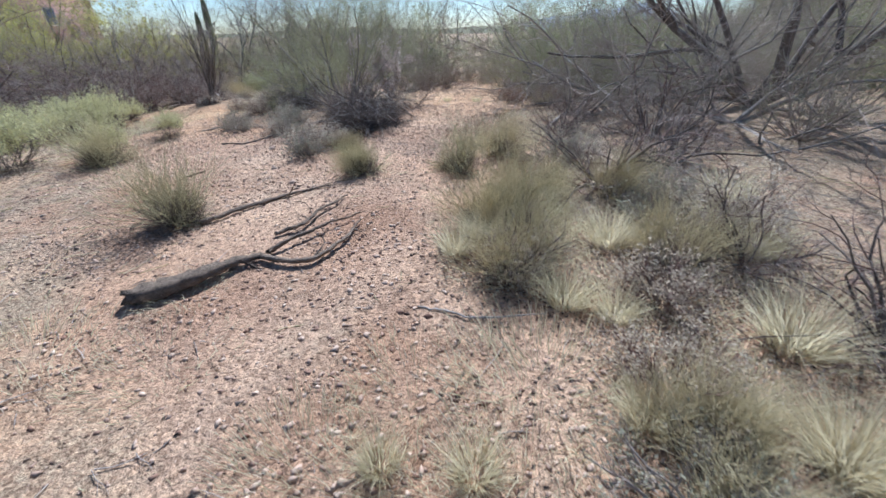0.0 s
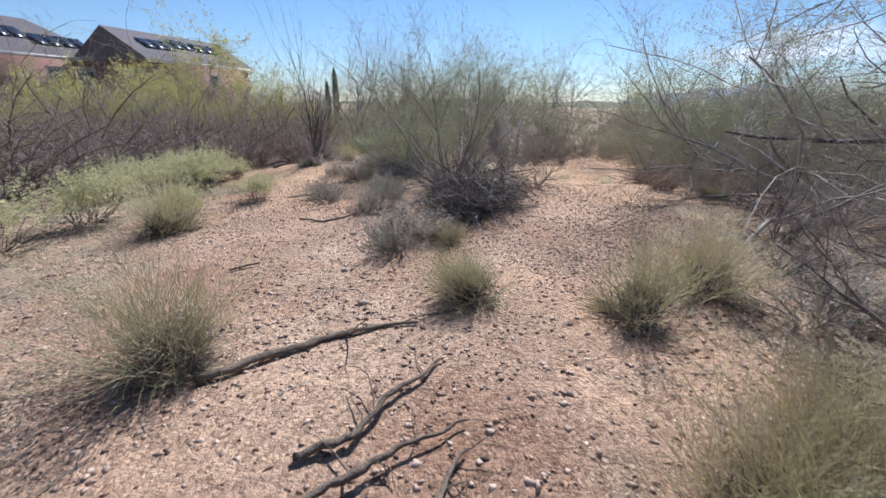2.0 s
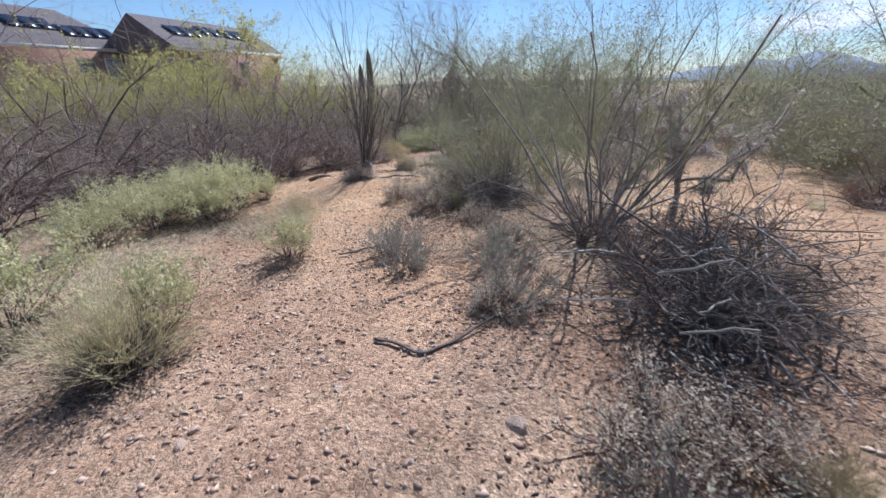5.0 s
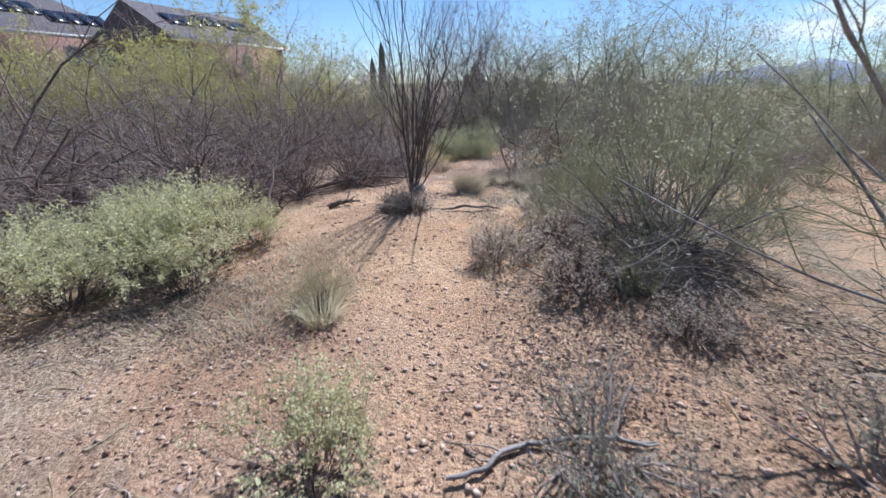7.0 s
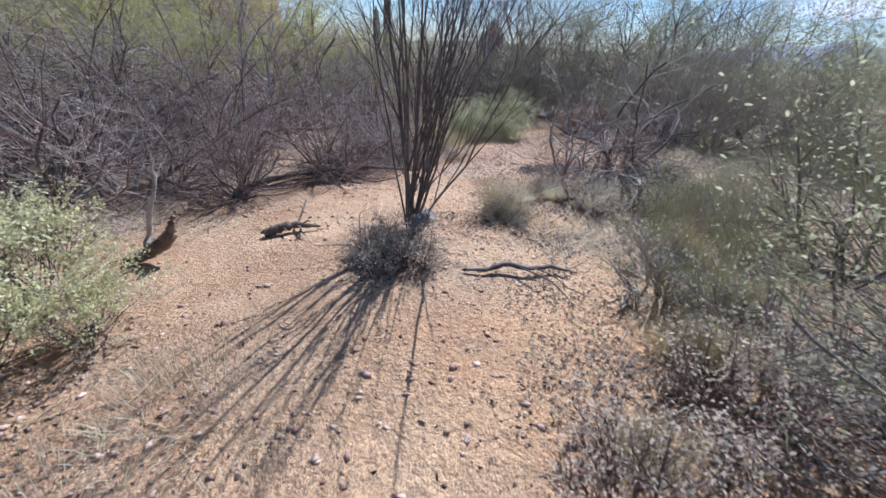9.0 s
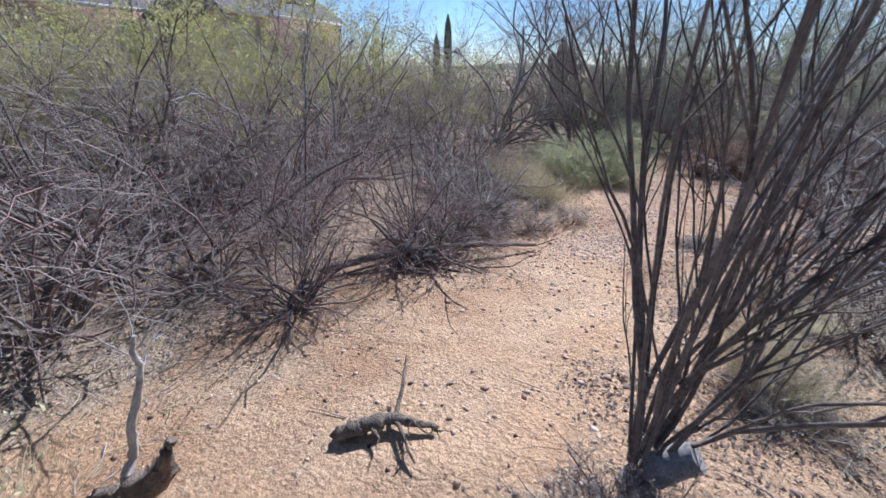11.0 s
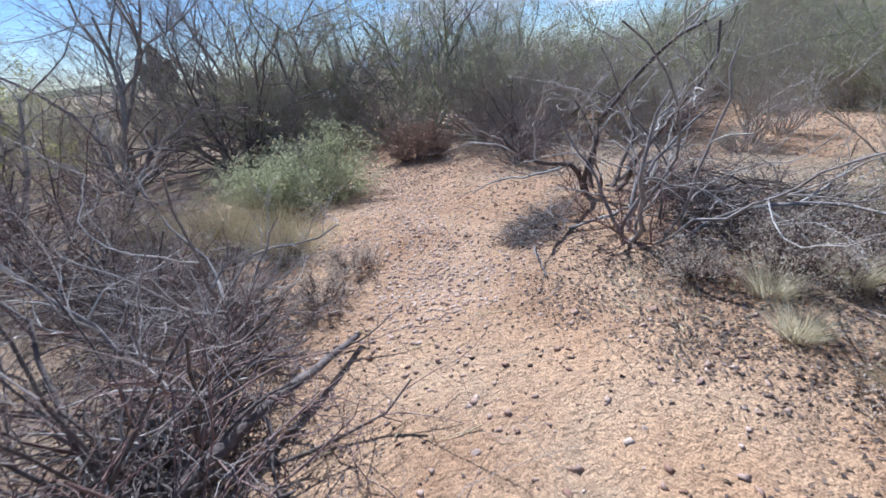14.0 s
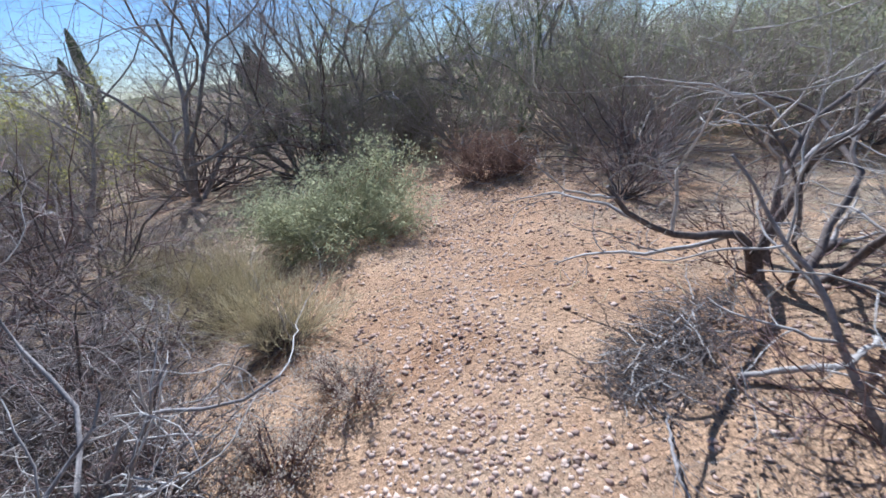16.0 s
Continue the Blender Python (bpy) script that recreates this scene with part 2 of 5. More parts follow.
def blades(rng, n, h, r, lean=0.5, width=0.004, curve=0.4):
    """A tuft of grass blades, ribbons of three steps."""
    an = rng.random(n) * 2 * math.pi
    rr = r * np.sqrt(rng.random(n)) * 0.45
    out = np.stack([np.cos(an), np.sin(an), np.zeros(n)], 1)
    P = out * rr[:, None]
    d = unit(out * (lean * rng.random(n))[:, None] + rng.normal(size=(n, 3)) * 0.12 + np.array([0, 0, 1]))
    L = h * (0.45 + 0.6 * rng.random(n))
    pts = [P]
    for i in range(3):
        pts.append(pts[-1] + d * (L / 3)[:, None])
        d = unit(d + out * (curve * rng.random(n))[:, None] - np.array([0, 0, 0.12]) * i)
    pts = np.stack(pts, 1)
    s = unit(np.cross(pts[:, -1] - pts[:, 0], rng.normal(size=(n, 3))))
    w = width * np.array([1, 0.9, 0.6, 0.15])
    a, b = pts + s[:, None] * w[:, None], pts - s[:, None] * w[:, None]
    v = np.stack([a, b], 2).reshape(-1, 3)
    q = np.arange(n)[:, None] * 8 + np.arange(3) * 2
    f = np.stack([q, q + 1, q + 3, q + 2], -1).reshape(-1, 4)
    v[:, 2] = np.maximum(v[:, 2], 0.0)
    return [(v, f)]


def box_group(x0, y0, z0, x1, y1, z1):
    v = [(x, y, z) for z in (z0, z1) for y in (y0, y1) for x in (x0, x1)]
    return (v, [(0, 2, 3, 1), (4, 5, 7, 6), (0, 1, 5, 4), (1, 3, 7, 5), (3, 2, 6, 7), (2, 0, 4, 6)])


# ---- the ground's shape ----
def fine_height(x, y):
    """Low swells and trodden unevenness, from crossed waves."""
    h = 0.030 * np.sin(1.7 * x + 0.9 * np.sin(1.1 * y)) * np.sin(1.3 * y + 0.7 * np.sin(1.9 * x))
    h += 0.012 * np.sin(4.7 * x + 1.3 * np.sin(3.1 * y) + 0.5) * np.sin(5.3 * y + 1.1 * np.sin(4.1 * x))
    return h


def height(x, y):
    x, y = np.asarray(x, float), np.asarray(y, float)
    q = np.clip(0.385 + 0.0596 * x - 0.0304 * y, -1.3, 2.0)
    k = 0.12
    h = -k * np.logaddexp(0, -q / k)
    # a low rise round the ocotillo
    h = h + 0.18 * np.exp(-((x + 6.0) ** 2 / 5 + (y - 11.3) ** 2 / 4.5))
    # the slope of brush that rises beyond the sandy clearing
    dx, dy = (x - 27) / 17, (y - 17) / 15
    foot = 7.0 * np.exp(-(dx * dx + dy * dy))
    foot = foot / (1 + (foot / 0.27) ** 4) ** 0.25
    # the second trail dips away to the north
    ex, ey = np.clip((x + 3.6) / 2.6, 0, 1), np.clip((y - 8) / 4.5, 0, 1)
    dip = ex * ex * (3 - 2 * ex) * ey * ey * (3 - 2 * ey)
    h = h + foot * (1 - dip) - 0.15 * dip
    dx, dy = (x - 34) / 13, (y - 19) / 15
    h = h + 9.0 * np.exp(-(dx * dx + dy * dy))
    return h + fine_height(x, y)


def path_distance(x, y):
    """Distance to the trodden line and to the other trail."""
    trail = np.array([(0.3, -2), (0, 1), (-0.9, 2.6), (-2.2, 4.6), (-3.6, 6.4), (-4.6, 8), (-5.4, 9.8), (-6.6, 11), (-6.8, 11.95), (-6.2, 13.55), (-5.8, 15.15), (-5.6, 16.95), (-5.6, 19)])
    fork = np.array([(-1.2, 3.6), (-0.2, 6), (0.4, 9), (0.8, 12), (1.3, 16), (1.6, 20)])
    best = np.full(np.shape(x), 1e9)
    for line in (trail, fork):
        for a, b in zip(line[:-1], line[1:]):
            d = b - a
            t = np.clip(((x - a[0]) * d[0] + (y - a[1]) * d[1]) / (d @ d), 0, 1)
            best = np.minimum(best, np.hypot(x - a[0] - t * d[0], y - a[1] - t * d[1]))
    return best


def axis(lo, hi, step, reach):
    mid = np.arange(lo, hi, step)
    out, s = [], step
    e = 0
    while e < reach:
        s *= 1.18
        e += s
        out.append(e)
    out = np.array(out)
    return np.concatenate([(lo - out)[::-1], mid, mid[-1] + out])


gx, gy = axis(-13.0, 4.0, 0.09, 1500), axis(-1.0, 20.0, 0.09, 1500)
X, Y = np.meshgrid(gx, gy)
ids = np.arange(X.size).reshape(X.shape)
quad = np.stack([ids[:-1, :-1], ids[:-1, 1:], ids[1:, 1:], ids[1:, :-1]], -1).reshape(-1, 4)
ground_mesh = mesh_of("ground", [(np.stack([X, Y, height(X, Y)], -1).reshape(-1, 3), quad)], SOIL, smooth=True)
wear = ground_mesh.attributes.new("litter", "FLOAT", "POINT")
off = np.clip((path_distance(X, Y) - 0.75) / 1.6, 0, 1)
wear.data.foreach_set("value", (off * off * (3 - 2 * off)).ravel())
ground = new("ground", ground_mesh)
tagged(ground, "pinkish tan gravelly desert soil with a trodden trail", "ground", kind="structure")


# ---- kinds of plants: each gives its parts (name, mesh, label) ----
def saltbush(rng):
    n = 38
    an = rng.random(n) * 2 * math.pi
    tilt = np.radians(8 + 62 * rng.random(n))
    D = np.stack([np.cos(an) * np.sin(tilt), np.sin(an) * np.sin(tilt), np.cos(tilt)], 1)
    P = np.stack([np.cos(an) * 0.2 * rng.random(n), np.sin(an) * 0.2 * rng.random(n), np.zeros(n)], 1)
    lv = above(grow(rng, P, D, 0.32 + 0.42 * rng.random(n), np.full(n, 0.006), [(6, 0.42, 0.6, 38, 0.4), (3, 0.6, 0.6, 34, 0.3)], k=4, up=0.12))
    high = lv[2][0][:, -1, 2] > 0.38
    return [("limbwork", wood(lv[:2]), BARK_DARK, "dark woody stems"), ("twigwork", wood(lv[2:], 3), TWIG, "grey twigs"),
            ("foliage", leaves(rng, lv[2][0][high], 13, 0.015, 0.016) + leaves(rng, lv[2][0][~high], 1, 0.013, 0.014), LEAF_SALT, "pale grey-green leaves")]


def broom(rng, straw=STRAW_GREEN, h=0.5, n=120, r=0.13, kids=8):
    an = rng.random(n) * 2 * math.pi
    sheaf, of = rng.random((11, 4)), rng.integers(0, 11, n)
    an = sheaf[of, 0] * 2 * math.pi + rng.normal(size=n) * 0.35
    tilt = np.radians(np.clip(8 + 66 * sheaf[of, 1] + rng.normal(size=n) * 11, 0, 82))
    D = np.stack([np.cos(an) * np.sin(tilt), np.sin(an) * np.sin(tilt), np.cos(tilt)], 1)
    P = np.stack([np.cos(an) * r * rng.random(n), np.sin(an) * r * rng.random(n), np.zeros(n)], 1)
    lv = above(grow(rng, P, D, h * (0.5 + 0.65 * sheaf[of, 2]) * (0.7 + 0.45 * rng.random(n)), np.full(n, 0.0026), [(kids, 0.55, 0.7, 30, 0.3)], k=4, wob=0.16, up=0.05))
    core = above(grow(rng, P[:95], D[:95], np.full(95, h * 0.42), np.full(95, 0.005), [(6, 0.5, 0.6, 45, 0.2), (2, 0.5, 0.7, 40, 0.3)], k=4, wob=0.2))
    return [("brush", wood(lv, 3), straw, "fine straw-green stems"), ("woody_base", wood(core, 4), BARK_DARK, "dark woody base")]


def straw_tuft(rng):
    return [("blade_tuft", blades(rng, 420, 0.42, 0.3, 0.9, 0.0022), STRAW, "dry straw blades"), ("thatch", blades(rng, 200, 0.16, 0.34, 1.6, 0.0025, 0.9), LEAF_TAN, "dark dead thatch at the base")]


def low_grass(rng):
    return [("blade_tuft", blades(rng, 260, 0.14, 0.9, 1.3, 0.0017, 0.8), STRAW, "short dry blades"), ("thatch", blades(rng, 120, 0.07, 1.0, 1.8, 0.002, 0.9), LEAF_TAN, "dead thatch")]


def creosote(rng, h=1.9, leaf=LEAF_OLIVE, n=26, per=5, twig=TWIG, tilt_max=48, size=0.010):
    an = rng.random(n) * 2 * math.pi
    tilt = np.radians(tilt_max * rng.random(n) ** 0.6)
    D = np.stack([np.cos(an) * np.sin(tilt), np.sin(an) * np.sin(tilt), np.cos(tilt)], 1)
    P = np.stack([np.cos(an) * 0.2 * rng.random(n), np.sin(an) * 0.2 * rng.random(n), np.full(n, -0.03)], 1)
    lv = above(grow(rng, P, D, h * (0.55 + 0.5 * rng.random(n)), np.full(n, 0.013), [(6, 0.42, 0.55, 32, 0.2), (5, 0.5, 0.55, 36, 0.25)], k=5, wob=0.15, up=0.03), -0.02)
    out = [("twigwork", wood(lv), twig, "thin grey stems")]
    if per:
        out.append(("foliage", leaves(rng, lv[2][0], per, size, 0.03), leaf, "small leaves"))
    return out


def fan_bush(rng, n=20, h=0.95, leaf=LEAF_HAZE, per=5, size=0.0055, open_to=52):
    an = rng.random(n) * 2 * math.pi
    tilt = np.radians(open_to * rng.random(n) ** 0.6)
    D = np.stack([np.cos(an) * np.sin(tilt), np.sin(an) * np.sin(tilt), np.cos(tilt)], 1)
    P = np.stack([np.cos(an) * 0.22 * rng.random(n), np.sin(an) * 0.22 * rng.random(n), np.full(n, -0.03)], 1)
    lv = above(grow(rng, P, D, h * (1 + 0.5 * rng.random(n)), 0.009 + 0.009 * rng.random(n), [(6, 0.45, 0.5, 32, 0.25), (5, 0.55, 0.5, 36, 0.2), (3, 0.5, 0.7, 34, 0.2)], k=6, wob=0.14, up=0.02), -0.02)
    low = above(grow(rng, P, D * np.array([1, 1, 0.35]), np.full(n, 0.75), np.full(n, 0.008), [(5, 0.5, 0.6, 45, 0.2), (3, 0.5, 0.6, 45, 0.2)], k=5, wob=0.22, up=-0.02), -0.02)
    return each("stem", lv[0], 5, BARK_GREY, "grey upright stem") + [("twigwork", wood(lv[1:], 3), TWIG_GREEN, "fine green twigs"), ("dead_limbwork", wood(low, 3), BARK_GREY, "dead grey lower branches"),
        ("foliage", leaves(rng, lv[3][0], per, size, 0.05, 2.6) + leaves(rng, lv[2][0], per, size, 0.05, 2.6), leaf, "sparse tiny leaves")]


def dead_thicket(rng, h=1.5, n=16, twig=BARK_DARK, pale=0.0):
    an = rng.random(n) * 2 * math.pi
    tilt = np.radians(20 + 60 * rng.random(n))
    D = np.stack([np.cos(an) * np.sin(tilt), np.sin(an) * np.sin(tilt), np.cos(tilt)], 1)
    P = np.stack([np.cos(an) * 0.2 * rng.random(n), np.sin(an) * 0.2 * rng.random(n), np.full(n, -0.03)], 1)
    lv = above(grow(rng, P, D, h * (0.55 + 0.6 * rng.random(n)), 0.013 + 0.016 * rng.random(n), [(5, 0.55, 0.6, 48, 0.15), (5, 0.5, 0.55, 50, 0.2), (3, 0.5, 0.6, 45, 0.2)], k=5, wob=0.24, up=-0.02), -0.02)
    return each("limb", lv[0], 5, twig, "bare dark limb") + [("limbwork", wood(lv[1:2], 3), BARK_RED, "brown side limbs"), ("twigwork", wood(lv[2:], 3), TWIG, "tangled bare twigs")]


def palo_verde(rng, h=3.4, leaf=LEAF_GREEN, per=6, spread=60, trunks=4, lean=0.0, bark=BARK_GREEN, r0=0.055, droop=0.0, lsize=0.014):
    n = trunks
    an = np.arange(n) * 2 * math.pi / n + rng.random(n)
    tilt = np.radians(15 + spread * rng.random(n))
    D = np.stack([np.cos(an) * np.sin(tilt) + lean, np.sin(an) * np.sin(tilt), np.cos(tilt)], 1)
    P = np.stack([np.cos(an) * 0.08, np.sin(an) * 0.08, np.full(n, -0.08)], 1)
    lv = grow(rng, P, D, h * (0.5 + 0.3 * rng.random(n)), r0 * (0.7 + 0.5 * rng.random(n)),
              [(6, 0.68, 0.62, 42, 0.15), (6, 0.6, 0.5, 42, 0.15), (6, 0.5, 0.45, 38, 0.15), (3, 0.5, 0.6, 32, 0.2)], k=6, wob=0.16, up=0.02 - droop)
    above(lv, -0.06)
    out = each("trunk", lv[0], 7, bark, "leaning trunk") + [("limbwork", wood(lv[1:2], 5), bark, "forking limbs"), ("twigwork", wood(lv[2:], 3), TWIG if leaf in (None, LEAF_GREY) else TWIG_GREEN, "fine twigs")]
    if leaf:
        out.append(("crown", leaves(rng, lv[3][0], per, lsize, 0.05, 2.6) + leaves(rng, lv[4][0], per, lsize * 0.9, 0.04, 2.6), leaf, "sparse fine leaves"))
    return out


def ocotillo(rng, h=2.7):
    """Dark thorny rods out of one foot: an upright sheaf and a fan that leans to one side, each rod with steep shoots."""
    sheaf, fan, lone = 6, 10, 4
    n = sheaf + fan + lone
    az = np.radians(np.concatenate([rng.uniform(0, 360, sheaf), rng.normal(22, 30, fan), rng.normal(95, 18, lone)]))
    tilt = np.radians(np.concatenate([rng.uniform(1, 8, sheaf), np.linspace(5, 27, fan), rng.uniform(10, 22, lone)]))
    D = np.stack([np.cos(az) * np.sin(tilt), np.sin(az) * np.sin(tilt), np.cos(tilt)], 1)
    P = np.stack([np.cos(az) * 0.07 * rng.random(n), np.sin(az) * 0.06 * rng.random(n), 0.05 + 0.22 * rng.random(n)], 1)
    L = h * np.concatenate([rng.uniform(0.75, 1.0, sheaf), rng.uniform(0.36, 0.62, fan), rng.uniform(0.5, 0.75, lone)])
    lv = grow(rng, P, D, L, 0.0065 + 0.0055 * rng.random(n), [(4, 0.5, 0.62, 18, 0.1), (4, 0.5, 0.6, 26, 0.25)], k=9, wob=0.085, up=0.045, taper=0.4)
    q = np.concatenate([lv[0][0].reshape(-1, 3), lv[1][0].reshape(-1, 3)])
    m = len(q)
    spines = grow(rng, q, unit(rng.normal(size=(m, 3))), np.full(m, 0.03), np.full(m, 0.0013), [], k=1)
    foot = grow(rng, np.array([[0, 0, -0.05]]), np.array([[0.1, 0, 1.0]]), [0.32], [0.065], [], k=6, wob=0.08, taper=0.75)
    return each("wand", lv[0], 5, BARK_DARK, "dark thorny wand") + [("shoot_growth", wood(lv[1:], 4), BARK_DARK, "dark side shoots"), ("thorn_cover", wood(spines, 3), BARK_GREY, "grey thorns"),
        ("foot", wood(foot, 9), BARK_GREY, "knotted grey foot")]


def saguaro_column(h, r, arms=()):
    ribs, steps = 14, 12
    g = []

    def column(path, rad):
        k = len(path)
        an = np.linspace(0, 2 * math.pi, ribs * 2, endpoint=False)
        tan = unit(np.gradient(path, axis=0))
        ref = np.where(np.abs(tan[:, 2:3]) > 0.9, np.array([1.0, 0, 0]), np.array([0, 0, 1.0]))
        u = unit(np.cross(tan, ref))
        w = np.cross(tan, u)
        rib = np.where(np.arange(ribs * 2) % 2, 0.86, 1.0)
        ring = path[:, None] + (rad[:, None] * rib)[..., None] * (np.cos(an)[:, None] * u[:, None] + np.sin(an)[:, None] * w[:, None])
        idx = np.arange(k * ribs * 2).reshape(k, -1)
        f = np.stack([idx[:-1], np.roll(idx[:-1], -1, 1), np.roll(idx[1:], -1, 1), idx[1:]], -1).reshape(-1, 4)
        g.append((ring.reshape(-1, 3), f))

    t = np.linspace(0, 1, steps)
    column(np.stack([0.03 * np.sin(3 * t), 0 * t, -0.1 + (h + 0.1) * t], 1), r * np.sqrt(np.clip(1.02 - t ** 8, 0.02, 1)) * (0.85 + 0.15 * np.sin(3 * t)))
    for z, side, up, out in arms:
        p = np.stack([side * out * np.sin(np.minimum(t * 2.2, 1) * math.pi / 2), 0.2 * out * t, z + up * np.maximum(t - 0.25, 0) ** 1.2], 1)
        column(p, r * 0.6 * np.sqrt(np.clip(1.02 - t ** 8, 0.02, 1)))
    return g


def cholla(rng):
    lv = grow(rng, np.array([[0, 0, -0.05]]), np.array([[0.05, 0, 1]]), [0.8], [0.028], [(6, 0.55, 0.65, 50, 0.5), (3, 0.6, 0.85, 55, 0.3), (3, 0.55, 0.95, 55, 0.4)], k=5, wob=0.12, up=0.05, taper=0.8)
    sp = []
    for p, r in lv[1:]:
        q = np.repeat(p.reshape(-1, 3), 12, 0) + rng.normal(size=(p.shape[0] * 6 * 12, 3)) * 0.012
        d = unit(rng.normal(size=q.shape))
        sp += tubes(np.stack([q, q + d * 0.05], 1), np.full((len(q), 2), 0.0026), 3)
    return [("trunk", wood(lv[:1], 7), BARK_GREY, "rough grey trunk"), ("jointed_crown", wood(lv[1:], 5), CHOLLA_JOINT, "knobbly joints"), ("spine_cover", sp, CHOLLA, "pale pinkish spines")]


def midden(rng):
    """A heap of fallen dead branches."""
    n = 130
    an = rng.random(n) * 2 * math.pi
    P = np.stack([rng.normal(size=n) * 0.3, rng.normal(size=n) * 0.25, 0.02 + 0.4 * rng.random(n) ** 2], 1)
    D = np.stack([np.cos(an), np.sin(an), 0.35 * rng.normal(size=n) + 0.15], 1)
    lv = above(grow(rng, P, D, 0.3 + 0.5 * rng.random(n), 0.004 + 0.009 * rng.random(n), [(4, 0.5, 0.6, 40, 0.2), (2, 0.5, 0.6, 40, 0.2)], k=5, wob=0.2, up=-0.02))
    half = n // 3
    return [("dark_brush", wood([(lv[0][0][half:], lv[0][1][half:]), lv[1], lv[2]], 4), BARK_DARK, "dark dead sticks"),
            *each("stick", (lv[0][0][:half], lv[0][1][:half]), 5, BARK_PALE, "bleached dead stick")]


def white_mesquite(rng, n=9, girth=1.0, bark=None):
    """A dead bush with long bleached zigzag limbs over a dark twiggy heart."""
    an = np.arange(n) * 2 * math.pi / n + rng.random(n)
    tilt = np.radians(6 + 46 * rng.random(n))
    D = np.stack([np.cos(an) * np.sin(tilt), np.sin(an) * np.sin(tilt), np.cos(tilt)], 1)
    P = np.stack([np.cos(an) * 0.12, np.sin(an) * 0.12, np.full(n, -0.04)], 1)
    lv = above(grow(rng, P, D, 0.85 + 0.9 * rng.random(n), girth * (0.009 + 0.010 * rng.random(n)), [(4, 0.5, 0.6, 46, 0.25), (4, 0.5, 0.55, 46, 0.2), (3, 0.45, 0.6, 45, 0.2)], k=9, wob=0.22, up=0.02), -0.02)
    inner = above(grow(rng, P, D * np.array([1, 1, 0.5]), np.full(n, 0.55), np.full(n, 0.006), [(9, 0.6, 0.6, 50, 0.1), (6, 0.5, 0.6, 50, 0.1)], k=5, wob=0.25), -0.02)
    return each("limb", lv[0], 6, bark or BARK_GREY, "bare limb") + [("limbwork", wood(lv[1:2], 5), BARK_PALE, "bleached side limbs"), ("bleached_twigwork", wood(lv[2:], 3), BARK_PALE, "bleached twigs"), ("heart", wood(inner, 3), BARK_RED, "reddish dead twigs")]


def dead_stump(rng):
    """A burnt-looking dead bush crown with radiating limbs."""
    n = 22
    an = rng.random(n) * 2 * math.pi
    tilt = np.radians(25 + 65 * rng.random(n))
    D = np.stack([np.cos(an) * np.sin(tilt), np.sin(an) * np.sin(tilt), np.cos(tilt)], 1)
    P = np.stack([np.cos(an) * 0.12, np.sin(an) * 0.12, np.full(n, 0.1)], 1)
    lv = above(grow(rng, P, D, 0.6 + 0.7 * rng.random(n), 0.010 + 0.014 * rng.random(n), [(6, 0.6, 0.55, 45, 0.15), (5, 0.55, 0.55, 45, 0.2), (2, 0.5, 0.6, 45, 0.2)], k=6, wob=0.24, up=-0.03), -0.02)
    m = 6
    az, up_tilt = rng.random(m) * 2 * math.pi, np.radians(4 + 24 * rng.random(m))
    tall = grow(rng, P[:m], np.stack([np.cos(az) * np.sin(up_tilt), np.sin(az) * np.sin(up_tilt), np.cos(up_tilt)], 1), 1.2 + 0.7 * rng.random(m), 0.007 + 0.007 * rng.random(m), [(5, 0.4, 0.6, 30, 0.25), (4, 0.45, 0.6, 35, 0.2)], k=7, wob=0.13, up=0.02)
    core = grow(rng, np.array([[0, 0, -0.1]]), np.array([[0.15, 0.1, 1.0]]), [0.55], [0.11], [(5, 0.9, 0.30, 60, 0.2), (3, 0.6, 0.5, 45, 0.3)], k=6, wob=0.2, taper=0.45)
    return [("stump", wood(core, 8), BARK_DARK, "dark split stump"), *each("limb", lv[0], 6, BARK_DARK, "dark limb"), *each("stem", tall[0], 5, BARK_DARK, "tall bare stem"), ("stem_twigwork", wood(tall[1:], 3), TWIG, "thin bare twigs"),
            ("twigwork", wood(lv[1:3], 3), BARK_RED, "reddish brown twigs"), ("bleached_twigwork", wood(lv[3:], 3), TWIG, "pale twigs")]


